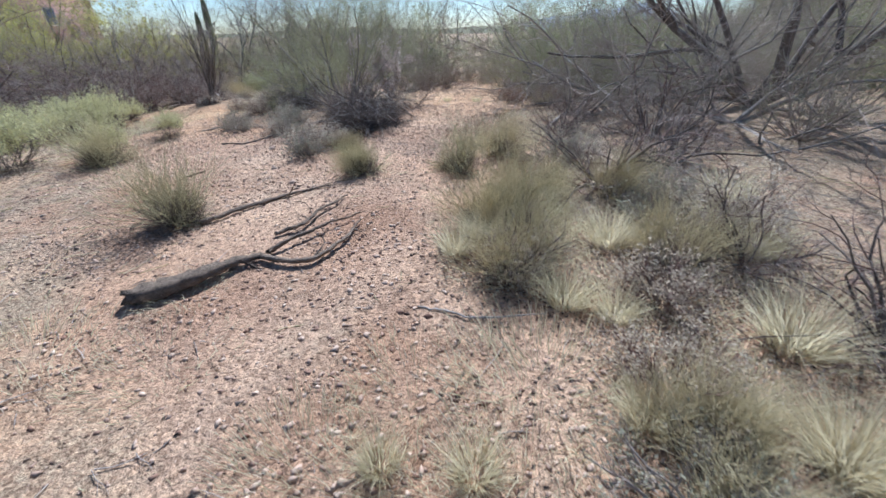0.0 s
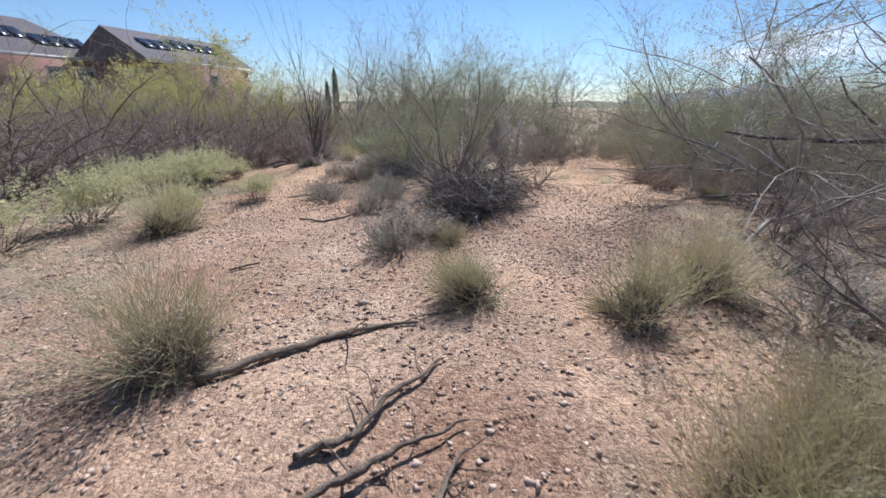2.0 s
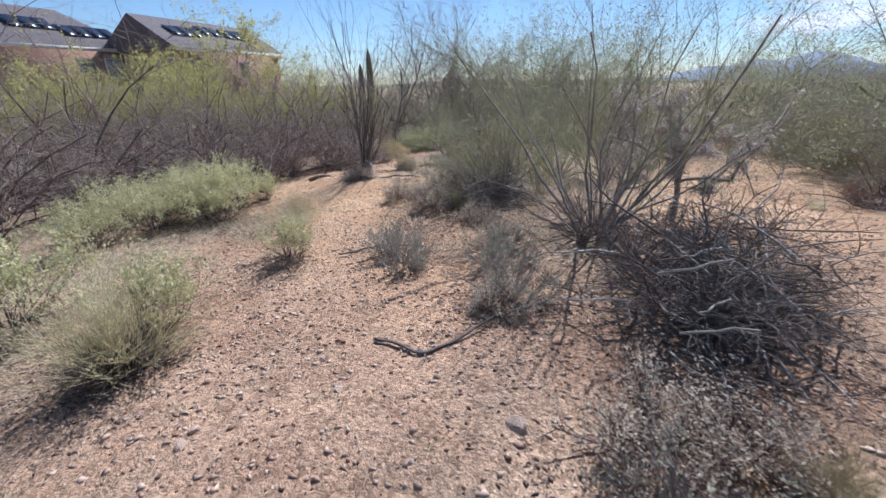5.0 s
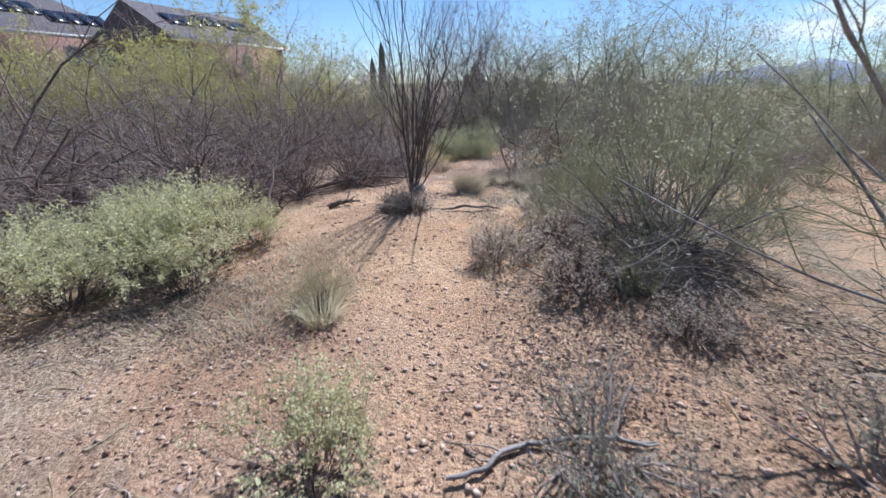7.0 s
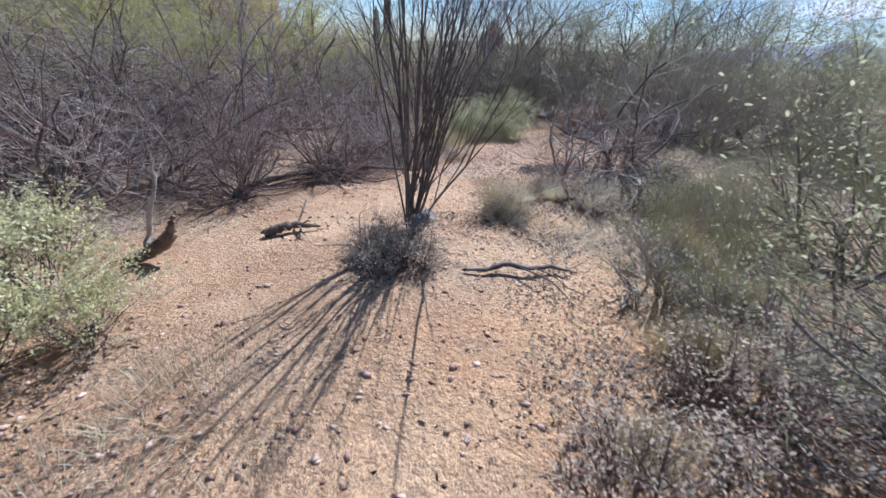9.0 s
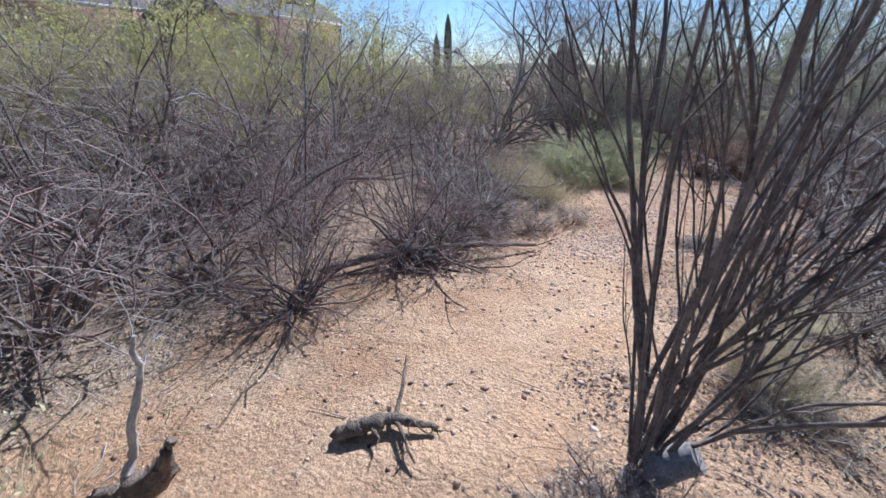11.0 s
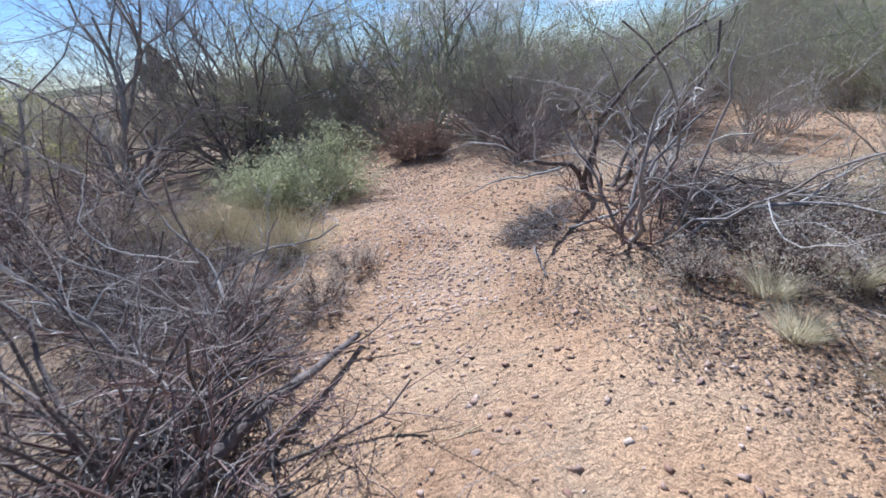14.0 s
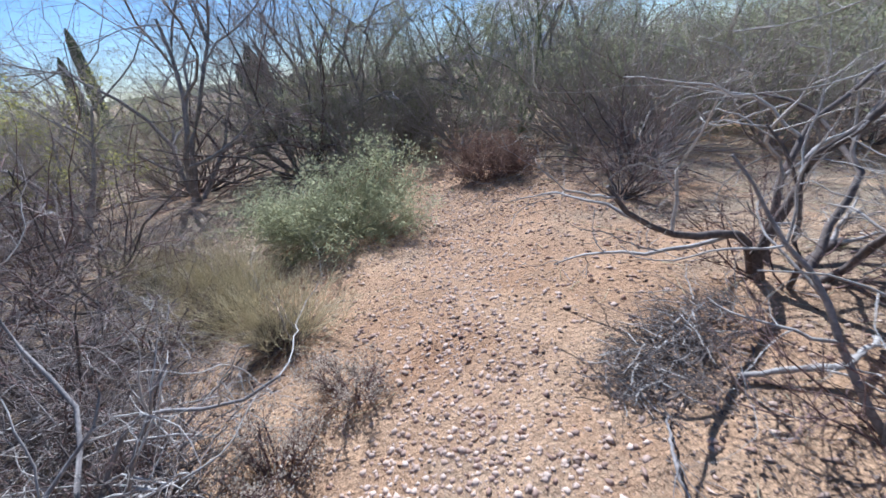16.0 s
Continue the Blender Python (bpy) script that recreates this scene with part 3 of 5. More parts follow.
KINDS = {
    "saltbush": (saltbush, 4, "saltbush", "shrub"),
    "broom_shrub": (lambda r: broom(r), 4, "broom_shrub", "shrub"),
    "straw_shrub": (lambda r: broom(r, STRAW, 0.5, 170, 0.16), 3, "straw_shrub", "shrub"),
    "grass_tuft": (straw_tuft, 3, "grass_tuft", "grass"),
    "low_grass": (low_grass, 3, "grass_patch", "grass"),
    "fan_bush": (fan_bush, 2, "palo_verde_bush", "shrub"),
    "creosote": (lambda r: creosote(r), 4, "creosote_bush", "shrub"),
    "green_bush": (lambda r: creosote(r, 1.3, LEAF_GREEN, 40, 10, TWIG_GREEN, 75), 3, "green_bush", "shrub"),
    "round_bush": (lambda r: creosote(r, 1.0, LEAF_HAZE, 60, 14, TWIG_GREEN, 85, 0.012), 2, "round_green_bush", "shrub"),
    "grey_bush": (lambda r: creosote(r, 0.5, LEAF_GREY, 24, 2, TWIG, 70, 0.012), 3, "grey_shrub", "shrub"),
    "yellow_bush": (lambda r: creosote(r, 2.4, LEAF_YELLOW, 28, 7, TWIG_GREEN, 55), 3, "yellow_green_bush", "shrub"),
    "olive_bush": (lambda r: creosote(r, 1.6, LEAF_OLIVE, 34, 7, TWIG, 65), 3, "olive_bush", "shrub"),
    "dry_bursage": (lambda r: creosote(r, 0.5, LEAF_TAN, 32, 4, BARK_RED, 75, 0.013), 3, "dry_bursage", "shrub"),
    "rust_bush": (lambda r: creosote(r, 0.6, LEAF_RUST, 30, 6, BARK_RED, 65, 0.015), 2, "rust_leaved_shrub", "shrub"),
    "thicket": (lambda r: dead_thicket(r), 5, "bare_mesquite_bush", "shrub"),
    "tall_thicket": (lambda r: dead_thicket(r, 2.7, 20), 4, "tall_bare_bush", "shrub"),
    "bare_tree": (lambda r: palo_verde(r, 4.4, None, 0, 30, 4, bark=BARK_GREY), 3, "bare_tree", "tree"),
    "palo_verde": (lambda r: palo_verde(r), 3, "palo_verde_tree", "tree"),
    "tall_palo_verde": (lambda r: palo_verde(r, 4.6, LEAF_GREEN, 8, 45, 4, lsize=0.02), 2, "tall_palo_verde_tree", "tree"),
    "yellow_palo_verde": (lambda r: palo_verde(r, 3.6, LEAF_YELLOW, 9, 50, 4, lsize=0.026), 2, "yellow_palo_verde_tree", "tree"),
    "spreading_tree": (lambda r: palo_verde(r, 6.0, LEAF_GREY, 3, 60, 6, -0.1, BARK_DARK, 0.085, 0.005, 0.0075), 1, "spreading_palo_verde_tree", "tree"),
    "grey_tree": (lambda r: palo_verde(r, 3.6, LEAF_GREY, 3, 66, 5, -0.1, BARK_GREY, 0.05, 0.02, 0.0075), 2, "drooping_grey_tree", "tree"),
    "ocotillo": (ocotillo, 1, "ocotillo", "cactus-like shrub"),
    "haze_bush": (lambda r: fan_bush(r, 20, 1.55, LEAF_GREY, 5, 0.0065, 40), 1, "wispy_grey_green_bush", "shrub"),
    "cholla": (cholla, 2, "cholla", "cactus"),
    "midden": (midden, 2, "branch_heap", "dead wood"),
    "white_mesquite": (white_mesquite, 2, "bleached_dead_bush", "dead bush"),
    "mesquite_tree": (lambda r: white_mesquite(r, 7, 1.35, BARK_DARK), 1, "dead_mesquite_tree", "tree"),
    "dead_stump": (dead_stump, 2, "dead_bush", "dead bush"),
}
CACHE = {}


def shapes(kind, variant):
    key = (kind, variant)
    if key not in CACHE:
        made = KINDS[kind][0](np.random.default_rng(1000 * list(KINDS).index(kind) + variant))
        CACHE[key] = [(n, mesh_of(n, g, m), label) for n, g, m, label in made]
    return CACHE[key]


dice = random.Random(5)


def plant(kind, x, y, size=1.0, label="", turn=None, variant=None, squash=1.0, group="", tilt=0.0):
    _, many, name, category = KINDS[kind]
    variant = dice.randrange(many) if variant is None else variant
    turn = dice.uniform(0, 360) if turn is None else turn
    ob = new(name)
    ob.empty_display_size = 0.1
    ob.matrix_basis = pose(x, y, float(height(x, y)) - 0.01, 0, tilt, turn) @ Matrix.Diagonal((size, size, size * squash, 1))
    for n, me, lab in shapes(kind, variant):
        joined = n.endswith(("work", "brush", "cover", "tuft", "thatch", "foliage", "crown", "growth", "heart"))
        tagged(new(n, me), lab, kind="stuff" if joined else "").parent = ob
    return tagged(ob, label, category, group)


LABELS = {
    "saltbush": "pale grey-green saltbush mound on the sandy soil",
    "broom_shrub": "straw-green broom-like shrub with a dark woody base",
    "straw_shrub": "dry straw-coloured shrub with fine upright stems",
    "grass_tuft": "dry straw-coloured bunch grass tuft",
    "low_grass": "patch of short dry yellow grass",
    "fan_bush": "green palo verde bush with upright fine stems",
    "creosote": "olive creosote bush with thin grey stems",
    "green_bush": "dense rounded green bush beside the trail",
    "grey_bush": "small grey half-dead shrub on gravel",
    "yellow_bush": "tall yellow-green leafy bush in the thicket",
    "olive_bush": "broad dark olive bush beside the trail",
    "dry_bursage": "dead brown bursage with curled tan leaves",
    "rust_bush": "small shrub with rust-coloured dry leaves",
    "thicket": "bare grey-brown mesquite bush with tangled twigs",
    "tall_thicket": "tall bare grey bush with dense twigs",
    "bare_tree": "tall bare grey tree with thin branches",
    "palo_verde": "green palo verde tree with fine sparse leaves",
    "tall_palo_verde": "tall palo verde tree with hazy green crown",
    "yellow_palo_verde": "palo verde tree with yellow-green crown",
    "spreading_tree": "grey-trunked spreading tree with drooping fine branches",
    "grey_tree": "drooping grey tree with dense bare fine branches",
    "ocotillo": "tall ocotillo with dark thorny wands beside the trail",
    "haze_bush": "tall wispy grey-green bush behind a heap of dead branches",
    "round_bush": "dense rounded grey-green bush beside the gravel trail",
    "cholla": "cholla cactus with pale pinkish spiny joints",
    "midden": "dark heap of fallen dead branches on gravel",
    "white_mesquite": "dead bush with bleached zigzag limbs beside the trail",
    "mesquite_tree": "dark-trunked dead mesquite with bleached branch ends",
    "dead_stump": "dark dead bush with radiating limbs and split stump",
}


def grove(kind, spots, group=""):
    for x, y, size in spots:
        plant(kind, x, y, size, LABELS[kind], group=group)


# ---- first stretch: open gravel with shrubs ----
grove("broom_shrub", [(-2.45, 3.42, 1.15), (-0.83, 4.38, 0.75), (0.5, 2.65, 0.95), (-0.86, 4.5, 0.7), (0.2, 4.35, 0.95), (-4.85, 5.75, 1.25)])
grove("straw_shrub", [(0.3, 3.0, 0.8), (0.85, 3.5, 0.8), (0.55, 3.1, 0.95), (0.75, 4.9, 0.9), (1.5, 2.3, 0.8), (0.95, 0.9, 0.7), (1.6, 3.5, 0.8), (-5.7, 8.72, 0.62), (-1.3, 5.65, 0.45), (0.42, 2.25, 0.85)])
grove("grass_tuft", [(-0.25, 0.95, 0.45), (0.1, 0.9, 0.5), (0.3, 2.75, 0.8), (0.7, 1.9, 0.7), (1.7, 1.5, 0.9), (2.1, 2.4, 0.9), (-2.0, 1.0, 0.5), (2.4, 3.2, 0.9), (-5.3, 12.5, 0.45), (-4.7, 12.6, 0.55), (-5.05, 12.75, 0.5), (-5.56, 8.55, 0.75), (1.2, 2.6, 0.8), (0.1, 2.55, 0.7), (1.45, 0.9, 0.8), (0.80, 1.08, 0.61), (1.42, 0.88, 0.72), (1.41, 2.45, 0.52), (0.89, 0.73, 0.55), (0.93, 1.76, 0.56), (2.07, 2.93, 0.50), (1.19, 1.12, 0.65), (2.35, 1.20, 0.68), (1.00, 0.73, 0.68), (1.08, 1.13, 0.58)], "dry grass tufts")
grove("low_grass", [(-5.9, 8.3, 1.0), (-6.2, 9.1, 1.1), (-6.3, 8.7, 1.1), (-5.5, 9.2, 0.9), (-6.1, 9.6, 1.0), (-6.6, 8.4, 1.0), (-4.9, 11.6, 1.0), (-4.5, 12.1, 1.1), (-4.2, 11.2, 1.1), (1.6, 4.2, 1.2), (0.9, 4.0, 1.1), (1.4, 3.0, 1.2), (2.3, 3.9, 1.2), (-4.6, 12.9, 1.1), (-0.1, 1.3, 1.0), (-0.55, 1.0, 0.9), (-1.5, 1.6, 1.0), (-2.2, 1.6, 1.1), (0.4, 1.3, 1.0), (0.9, 2.9, 1.1), (1.3, 1.8, 1.2), (1.9, 2.9, 1.2), (-1.7, 2.2, 0.7), (-5.9, 8.6, 0.8), (-4.6, 10.3, 1.0), (-4.3, 9.6, 1.0), (-8.1, 10.2, 1.0), (-5.3, 12.9, 1.0), (1.2, 6.2, 1.1), (1.8, 5.6, 1.2), (0.9, 5.4, 1.0), (1.6, 7.2, 1.1), (-0.45, 0.9, 1.0), (-0.1, 0.85, 1.1), (0.3, 0.8, 1.1), (0.74, 3.29, 0.96), (1.77, 0.84, 1.01), (2.40, 1.19, 1.19), (1.24, 1.87, 1.12), (0.66, 2.93, 0.94), (0.75, 0.66, 1.02), (1.13, 3.13, 1.07), (0.49, 1.32, 1.35), (0.39, 2.34, 1.07), (1.67, 1.55, 1.21), (1.32, 2.42, 1.31), (1.50, 1.00, 0.93), (2.28, 1.97, 0.99), (2.28, 2.22, 1.23), (2.14, 1.40, 1.06), (2.14, 0.98, 1.24), (0.46, 2.53, 1.22), (2.29, 2.96, 1.13)], "dry grass patches")
grove("saltbush", [(-6.3, 5.9, 0.95), (-6.1, 4.75, 0.9), (-5.1, 6.15, 0.7), (-7.9, 7.55, 0.74), (-8.5, 8.1, 0.78), (-7.75, 8.35, 0.74), (-7.75, 9.0, 0.83), (-7.3, 9.3, 0.85), (-7.0, 8.75, 0.62), (-8.2, 9.3, 0.83), (-7.8, 9.95, 0.78), (-7.1, 9.8, 0.5), (-8.7, 8.8, 0.78), (-4.9, 7.5, 0.5), (-8.8, 9.9, 0.78), (-6.9, 4.2, 0.9), (-9.2, 10.2, 0.74)], "saltbush mounds")
grove("grey_bush", [(-3.65, 7.45, 0.7), (-2.75, 7.65, 0.8), (-2.6, 7.0, 0.7), (-3.85, 7.9, 0.7), (-1.8, 5.45, 0.8), (-2.9, 7.9, 0.75), (-4.3, 11.2, 0.9), (-3.9, 10.6, 0.9), (1.7, 2.8, 0.8), (0.8, 0.75, 0.6), (2.0, 3.4, 0.8), (1.3, 4.6, 0.8)], "small grey shrubs")
grove("dry_bursage", [(-1.8, 5.75, 0.65), (-1.45, 5.85, 0.55), (0.42, 2.2, 0.5), (1.3, 1.9, 0.6), (1.0, 1.3, 0.55), (2.1, 2.7, 0.8), (-4.6, 9.7, 0.6), (-3.9, 9.3, 0.7), (-4.2, 10.2, 0.7), (-5.8, 10.85, 0.5), (-6.05, 10.95, 0.45)], "dead brown bursage")
grove("midden", [(-1.2, 7.3, 1.0), (-0.95, 7.2, 0.55), (-1.3, 6.75, 0.8)])
grove("creosote", [(-1.4, 13.4, 0.8)])
grove("thicket", [(-1.5, 7.0, 0.4), (-1.6, 7.7, 0.5), (-0.5, 8.55, 0.35), (0.45, 2.3, 0.33), (1.6, 3.9, 0.6), (2.5, 4.4, 0.6), (2.2, 1.5, 0.5), (2.0, 2.3, 0.45), (2.9, 5.6, 0.8), (1.9, 6.3, 0.4), (1.5, 5.4, 0.32), (2.3, 7.4, 0.5), (-2.1, 8.3, 0.38), (-2.0, 9.0, 0.4)])
grove("cholla", [(-1.1, 9.2, 1.2), (-1.65, 9.7, 0.8)])
grove("fan_bush", [(-3.2, 10.4, 0.98), (-2.5, 12.3, 0.95)])
plant("spreading_tree", 5.6, 7.6, 1.0, LABELS["spreading_tree"], turn=225)
grove("grey_tree", [(3.4, 7.9, 1.0), (3.9, 10.2, 1.0), (4.4, 6.2, 0.8)])
grove("olive_bush", [(2.9, 7.2, 0.6), (3.6, 6.4, 0.7), (3.8, 9.8, 0.9), (4.6, 5.2, 0.7)])
grove("rust_bush", [(-4.95, 17.9, 0.8), (-4.6, 18.0, 0.8), (1.9, 11.5, 0.6), (1.6, 9.4, 0.5), (2.3, 9.0, 0.6)])
grove("grass_tuft", [(0.9, 10.6, 0.5), (0.2, 12.3, 0.5)])

grove("green_bush", [(3.3, 11.6, 1.2), (4.3, 12.9, 1.4), (2.9, 13.8, 1.2), (5.2, 11.2, 1.4), (3.4, 15.6, 1.3), (6.2, 13.6, 1.6)])

# ---- second stretch: past the ocotillo ----
plant("ocotillo", -5.96, 11.27, 1.0, LABELS["ocotillo"], turn=0)
grove("straw_shrub", [(-5.42, 12.0, 0.55)])
grove("haze_bush", [(-1.95, 8.6, 1.0)])
grove("straw_shrub", [(-4.25, 10.5, 0.5), (-3.95, 11.0, 0.55), (-3.75, 9.75, 0.5), (-4.1, 11.7, 0.5), (-4.5, 9.9, 0.35)])
grove("thicket", [(-6.0, 11.12, 0.2), (-6.12, 10.98, 0.22), (-5.86, 11.0, 0.2)])
grove("dry_bursage", [(-2.65, 6.85, 0.45), (-3.3, 8.9, 0.45), (-5.45, 12.05, 0.4), (-5.35, 11.95, 0.35), (-5.9, 11.0, 0.3), (-6.1, 10.95, 0.28), (-4.5, 13, 0.5), (-4.85, 12.8, 0.5), (-4.2, 12.85, 0.6), (-4.65, 12.55, 0.45), (-5.1, 13.1, 0.4)], "dead brown bursage")
grove("grey_bush", [(-5.37, 11.8, 0.4)], "small grey shrubs")
grove("yellow_bush", [(-3.6, 9.3, 0.16), (-4.2, 11.0, 0.18), (-3.8, 11.6, 0.25), (-4.3, 11.85, 0.2), (-3.3, 10.3, 0.2), (-2.6, 10.4, 0.3), (-4, 12.65, 0.25)])
grove("olive_bush", [(-3.8, 12.35, 0.35), (-3.4, 12.65, 0.4)])
grove("thicket", [(-9.6, 10.9, 1.1), (-10.0, 12.0, 1.3), (-11.0, 15.2, 1.3), (-7.75, 13.65, 0.5), (-10.9, 12.9, 1.4), (-9.9, 13.8, 0.7), (-3.15, 11.75, 0.7), (-10.2, 9.6, 1.0), (-11.3, 11.2, 1.05), (-9.2, 12.05, 0.5), (-8.3, 15.15, 0.6), (-8, 15.75, 0.5), (-7.65, 14.7, 0.42), (-8.8, 16.05, 0.6), (-4.1, 16.35, 0.5), (-3.6, 16.95, 0.7)])
plant("dead_stump", -7.8, 13.17, 0.8, LABELS["dead_stump"], turn=0)
plant("dead_stump", -9.25, 13.15, 0.8, LABELS["dead_stump"], turn=120)
plant("dead_stump", -8.15, 11.95, 0.6, LABELS["dead_stump"], turn=200)
plant("white_mesquite", -7.62, 14.1, 0.85, LABELS["white_mesquite"], turn=100)
grove("tall_thicket", [(-8.9, 16.9, 0.55)])
plant("white_mesquite", -4.88, 13.63, 1.05, LABELS["white_mesquite"], turn=30)
plant("mesquite_tree", -4.3, 14.63, 1.15, LABELS["mesquite_tree"], turn=200)
for x, y, size in ((-5.25, 14.35, 0.4), (-4.95, 14.5, 0.42), (-5.4, 14.2, 0.3)):
    plant("midden", x, y, size, LABELS["midden"], squash=0.45)
grove("midden", [(-4.45, 13.45, 0.55), (-4.05, 13.3, 0.6), (-4, 14.05, 0.5), (-3.3, 10.55, 0.55), (-7.4, 14.35, 0.6), (-8, 14.85, 0.6), (-8.4, 15.65, 0.7), (-7.8, 13.35, 0.7), (-3.5, 10.0, 0.5), (-3.55, 9.55, 0.6), (-3.1, 9.9, 0.55)])
grove("round_bush", [(-6.65, 17.15, 0.85), (-7.05, 17.35, 0.65)])
grove("straw_shrub", [(-7.65, 16.05, 1.1), (-7.1, 15.45, 0.9), (-7.8, 16.55, 0.9), (-8.4, 16.95, 0.9)])
grove("dry_bursage", [(-6.65, 14.75, 0.45), (-3.8, 13.05, 0.6), (-7, 14.35, 0.5)], "dead brown bursage")

# ---- thickets behind ----
grove("tall_thicket", [(-11.5, 12.5, 0.95), (-12.9, 14.4, 1.1), (-11.5, 9.8, 1.12), (-12.6, 11.4, 1.12), (-12.2, 13.2, 1.18), (-11.0, 14.6, 1.06), (-13.6, 9.3, 1.23), (-12.8, 7.6, 1.12), (-10.6, 7.4, 1.01), (-14.2, 12.5, 1.23), (-11.2, 17.0, 1.0), (-12.4, 17.4, 0.90), (-11.6, 6.0, 1.12), (-13.8, 14.9, 1.23), (-12.4, 19.2, 1.0), (-9.9, 17.6, 0.6)])
grove("yellow_palo_verde", [(-14.6, 13.6, 0.75), (-20.6, 24.4, 1.7), (-18.8, 15.6, 0.85), (-16.5, 9.0, 0.6), (-13.0, 20.0, 0.85), (-17.0, 19.0, 0.95), (-13.6, 15.0, 0.8), (-15.4, 13.7, 0.88), (-16.8, 12.4, 0.9)])
grove("bare_tree", [(-10.9, 15.0, 0.75), (-6.4, 21.8, 1.0), (-3.6, 21.4, 1.0), (-5.2, 23.2, 1.1), (-1.0, 21.6, 1.0), (-7.9, 22.6, 1.0), (-10.8, 19.8, 0.9), (-9.6, 21.5, 1.14), (-7.0, 24.0, 1.20), (-12.6, 23.4, 1.20), (-4.5, 25.0, 1.14), (-2.0, 23.5, 1.14), (-16.0, 24.0, 1.20), (-8.4, 27.5, 1.20), (0.5, 26.0, 1.08)])
grove("tall_palo_verde", [(-5.8, 22.0, 0.75), (-3.4, 20.6, 0.8), (-1.2, 19.6, 0.75), (3.6, 19.6, 0.75), (5.6, 16.0, 0.8), (4.4, 13.2, 0.8)])
grove("olive_bush", [(-4.6, 20.4, 1.1), (-3.2, 18.6, 1.0), (-2.4, 18.0, 1.0), (-6.6, 20.6, 0.8), (-5.6, 21.2, 0.95), (-2.2, 20.0, 1.2), (3.4, 14.4, 1.0), (2.9, 12.2, 1.0), (3.2, 17.0, 1.1)])
grove("creosote", [(-3.0, 17.6, 0.9), (-0.8, 17.8, 1.0), (-12.0, 21.0, 1.0)])

# ---- scattered brush further off, never on the trails ----
far_dice = np.random.default_rng(11)
BRUSH = (("olive_bush", 0.30), ("creosote", 0.20), ("tall_thicket", 0.16), ("yellow_bush", 0.12), ("palo_verde", 0.12), ("tall_palo_verde", 0.06), ("bare_tree", 0.04))
count = 0
while count < 300:
    ang, dist = far_dice.uniform(-2.0, 1.6), 13 + 62 * far_dice.random() ** 1.1
    x, y = -4 - dist * math.sin(ang), 9 + dist * math.cos(ang)
    # the sandy clearing, the trails and the houses' lots stay open
    if path_distance(x, y) < 2.6 or (x + 1.5) ** 2 + (y - 14) ** 2 < 14 or math.hypot(x + 37, y - 39) < 10 or math.hypot(x + 46, y - 30) < 10:
        continue
    kind = far_dice.choice([b[0] for b in BRUSH], p=[b[1] for b in BRUSH])
    plant(str(kind), x, y, float(far_dice.uniform(0.7, 1.15)), LABELS[str(kind)], group="far brush")
    count += 1

for _ in range(430):
    # brush dotting the slope beyond the clearing
    x, y = far_dice.uniform(7, 36), far_dice.uniform(9, 32)
    kind = str(far_dice.choice(["olive_bush", "creosote", "grey_bush", "straw_shrub", "creosote"]))
    plant(kind, x, y, float(far_dice.uniform(0.6, 1.15)), LABELS[kind], group="slope brush")

count = 0
while count < 75:
    # the foot of the slope, left open where the second trail runs
    x, y = far_dice.uniform(3.2, 10), far_dice.uniform(9, 24)
    if path_distance(x, y) < 2.2:
        continue
    kind = str(far_dice.choice(["olive_bush", "creosote", "grey_bush", "creosote", "green_bush"]))
    plant(kind, x, y, float(far_dice.uniform(0.5, 0.85)), LABELS[kind], group="slope brush")
    count += 1

count = 0
while count < 40:
    # low brush closing the far side of the sandy clearing
    x, y = far_dice.uniform(-1.2, 4.6), far_dice.uniform(15.2, 20)
    if path_distance(x, y) < 0.9 and y < 16.2:
        continue
    kind = str(far_dice.choice(["olive_bush", "creosote", "grey_bush", "thicket"]))
    plant(kind, x, y, float(far_dice.uniform(0.45, 0.75)), LABELS[kind], group="slope brush")
    count += 1

count = 0
while count < 20:
    # small shrubs along the second trail's far edge
    x, y = far_dice.uniform(1.7, 4.2), far_dice.uniform(8.3, 14.5)
    if path_distance(x, y) < 1.1:
        continue
    kind = str(far_dice.choice(["olive_bush", "grey_bush", "thicket", "straw_shrub"]))
    plant(kind, x, y, float(far_dice.uniform(0.4, 0.65)), LABELS[kind], group="slope brush")
    count += 1

# ---- saguaros ----
def saguaro(x, y, h, r, arms, label):
    ob = new("saguaro", mesh_of("saguaro", saguaro_column(h, r, arms), CACTUS))
    ob.matrix_basis = pose(x, y, float(height(x, y)), 0, 0, 20)
    return tagged(ob, label, "cactus")


saguaro(-17.5, 35.3, 5.4, 0.26, (), "tall single-column saguaro above the brush")
saguaro(-18.4, 35.6, 4.4, 0.24, (), "shorter saguaro column beside a taller one")
saguaro(-9.93, 31.7, 3.7, 0.36, ((2.2, -1, 1.35, 0.42), (2.3, 1, 1.3, 0.42)), "thick saguaro with short stubby arms")
saguaro(-8.6, 40.0, 3.2, 0.3, ((1.9, 1, 1.0, 0.45),), "stubby saguaro far off in the brush")


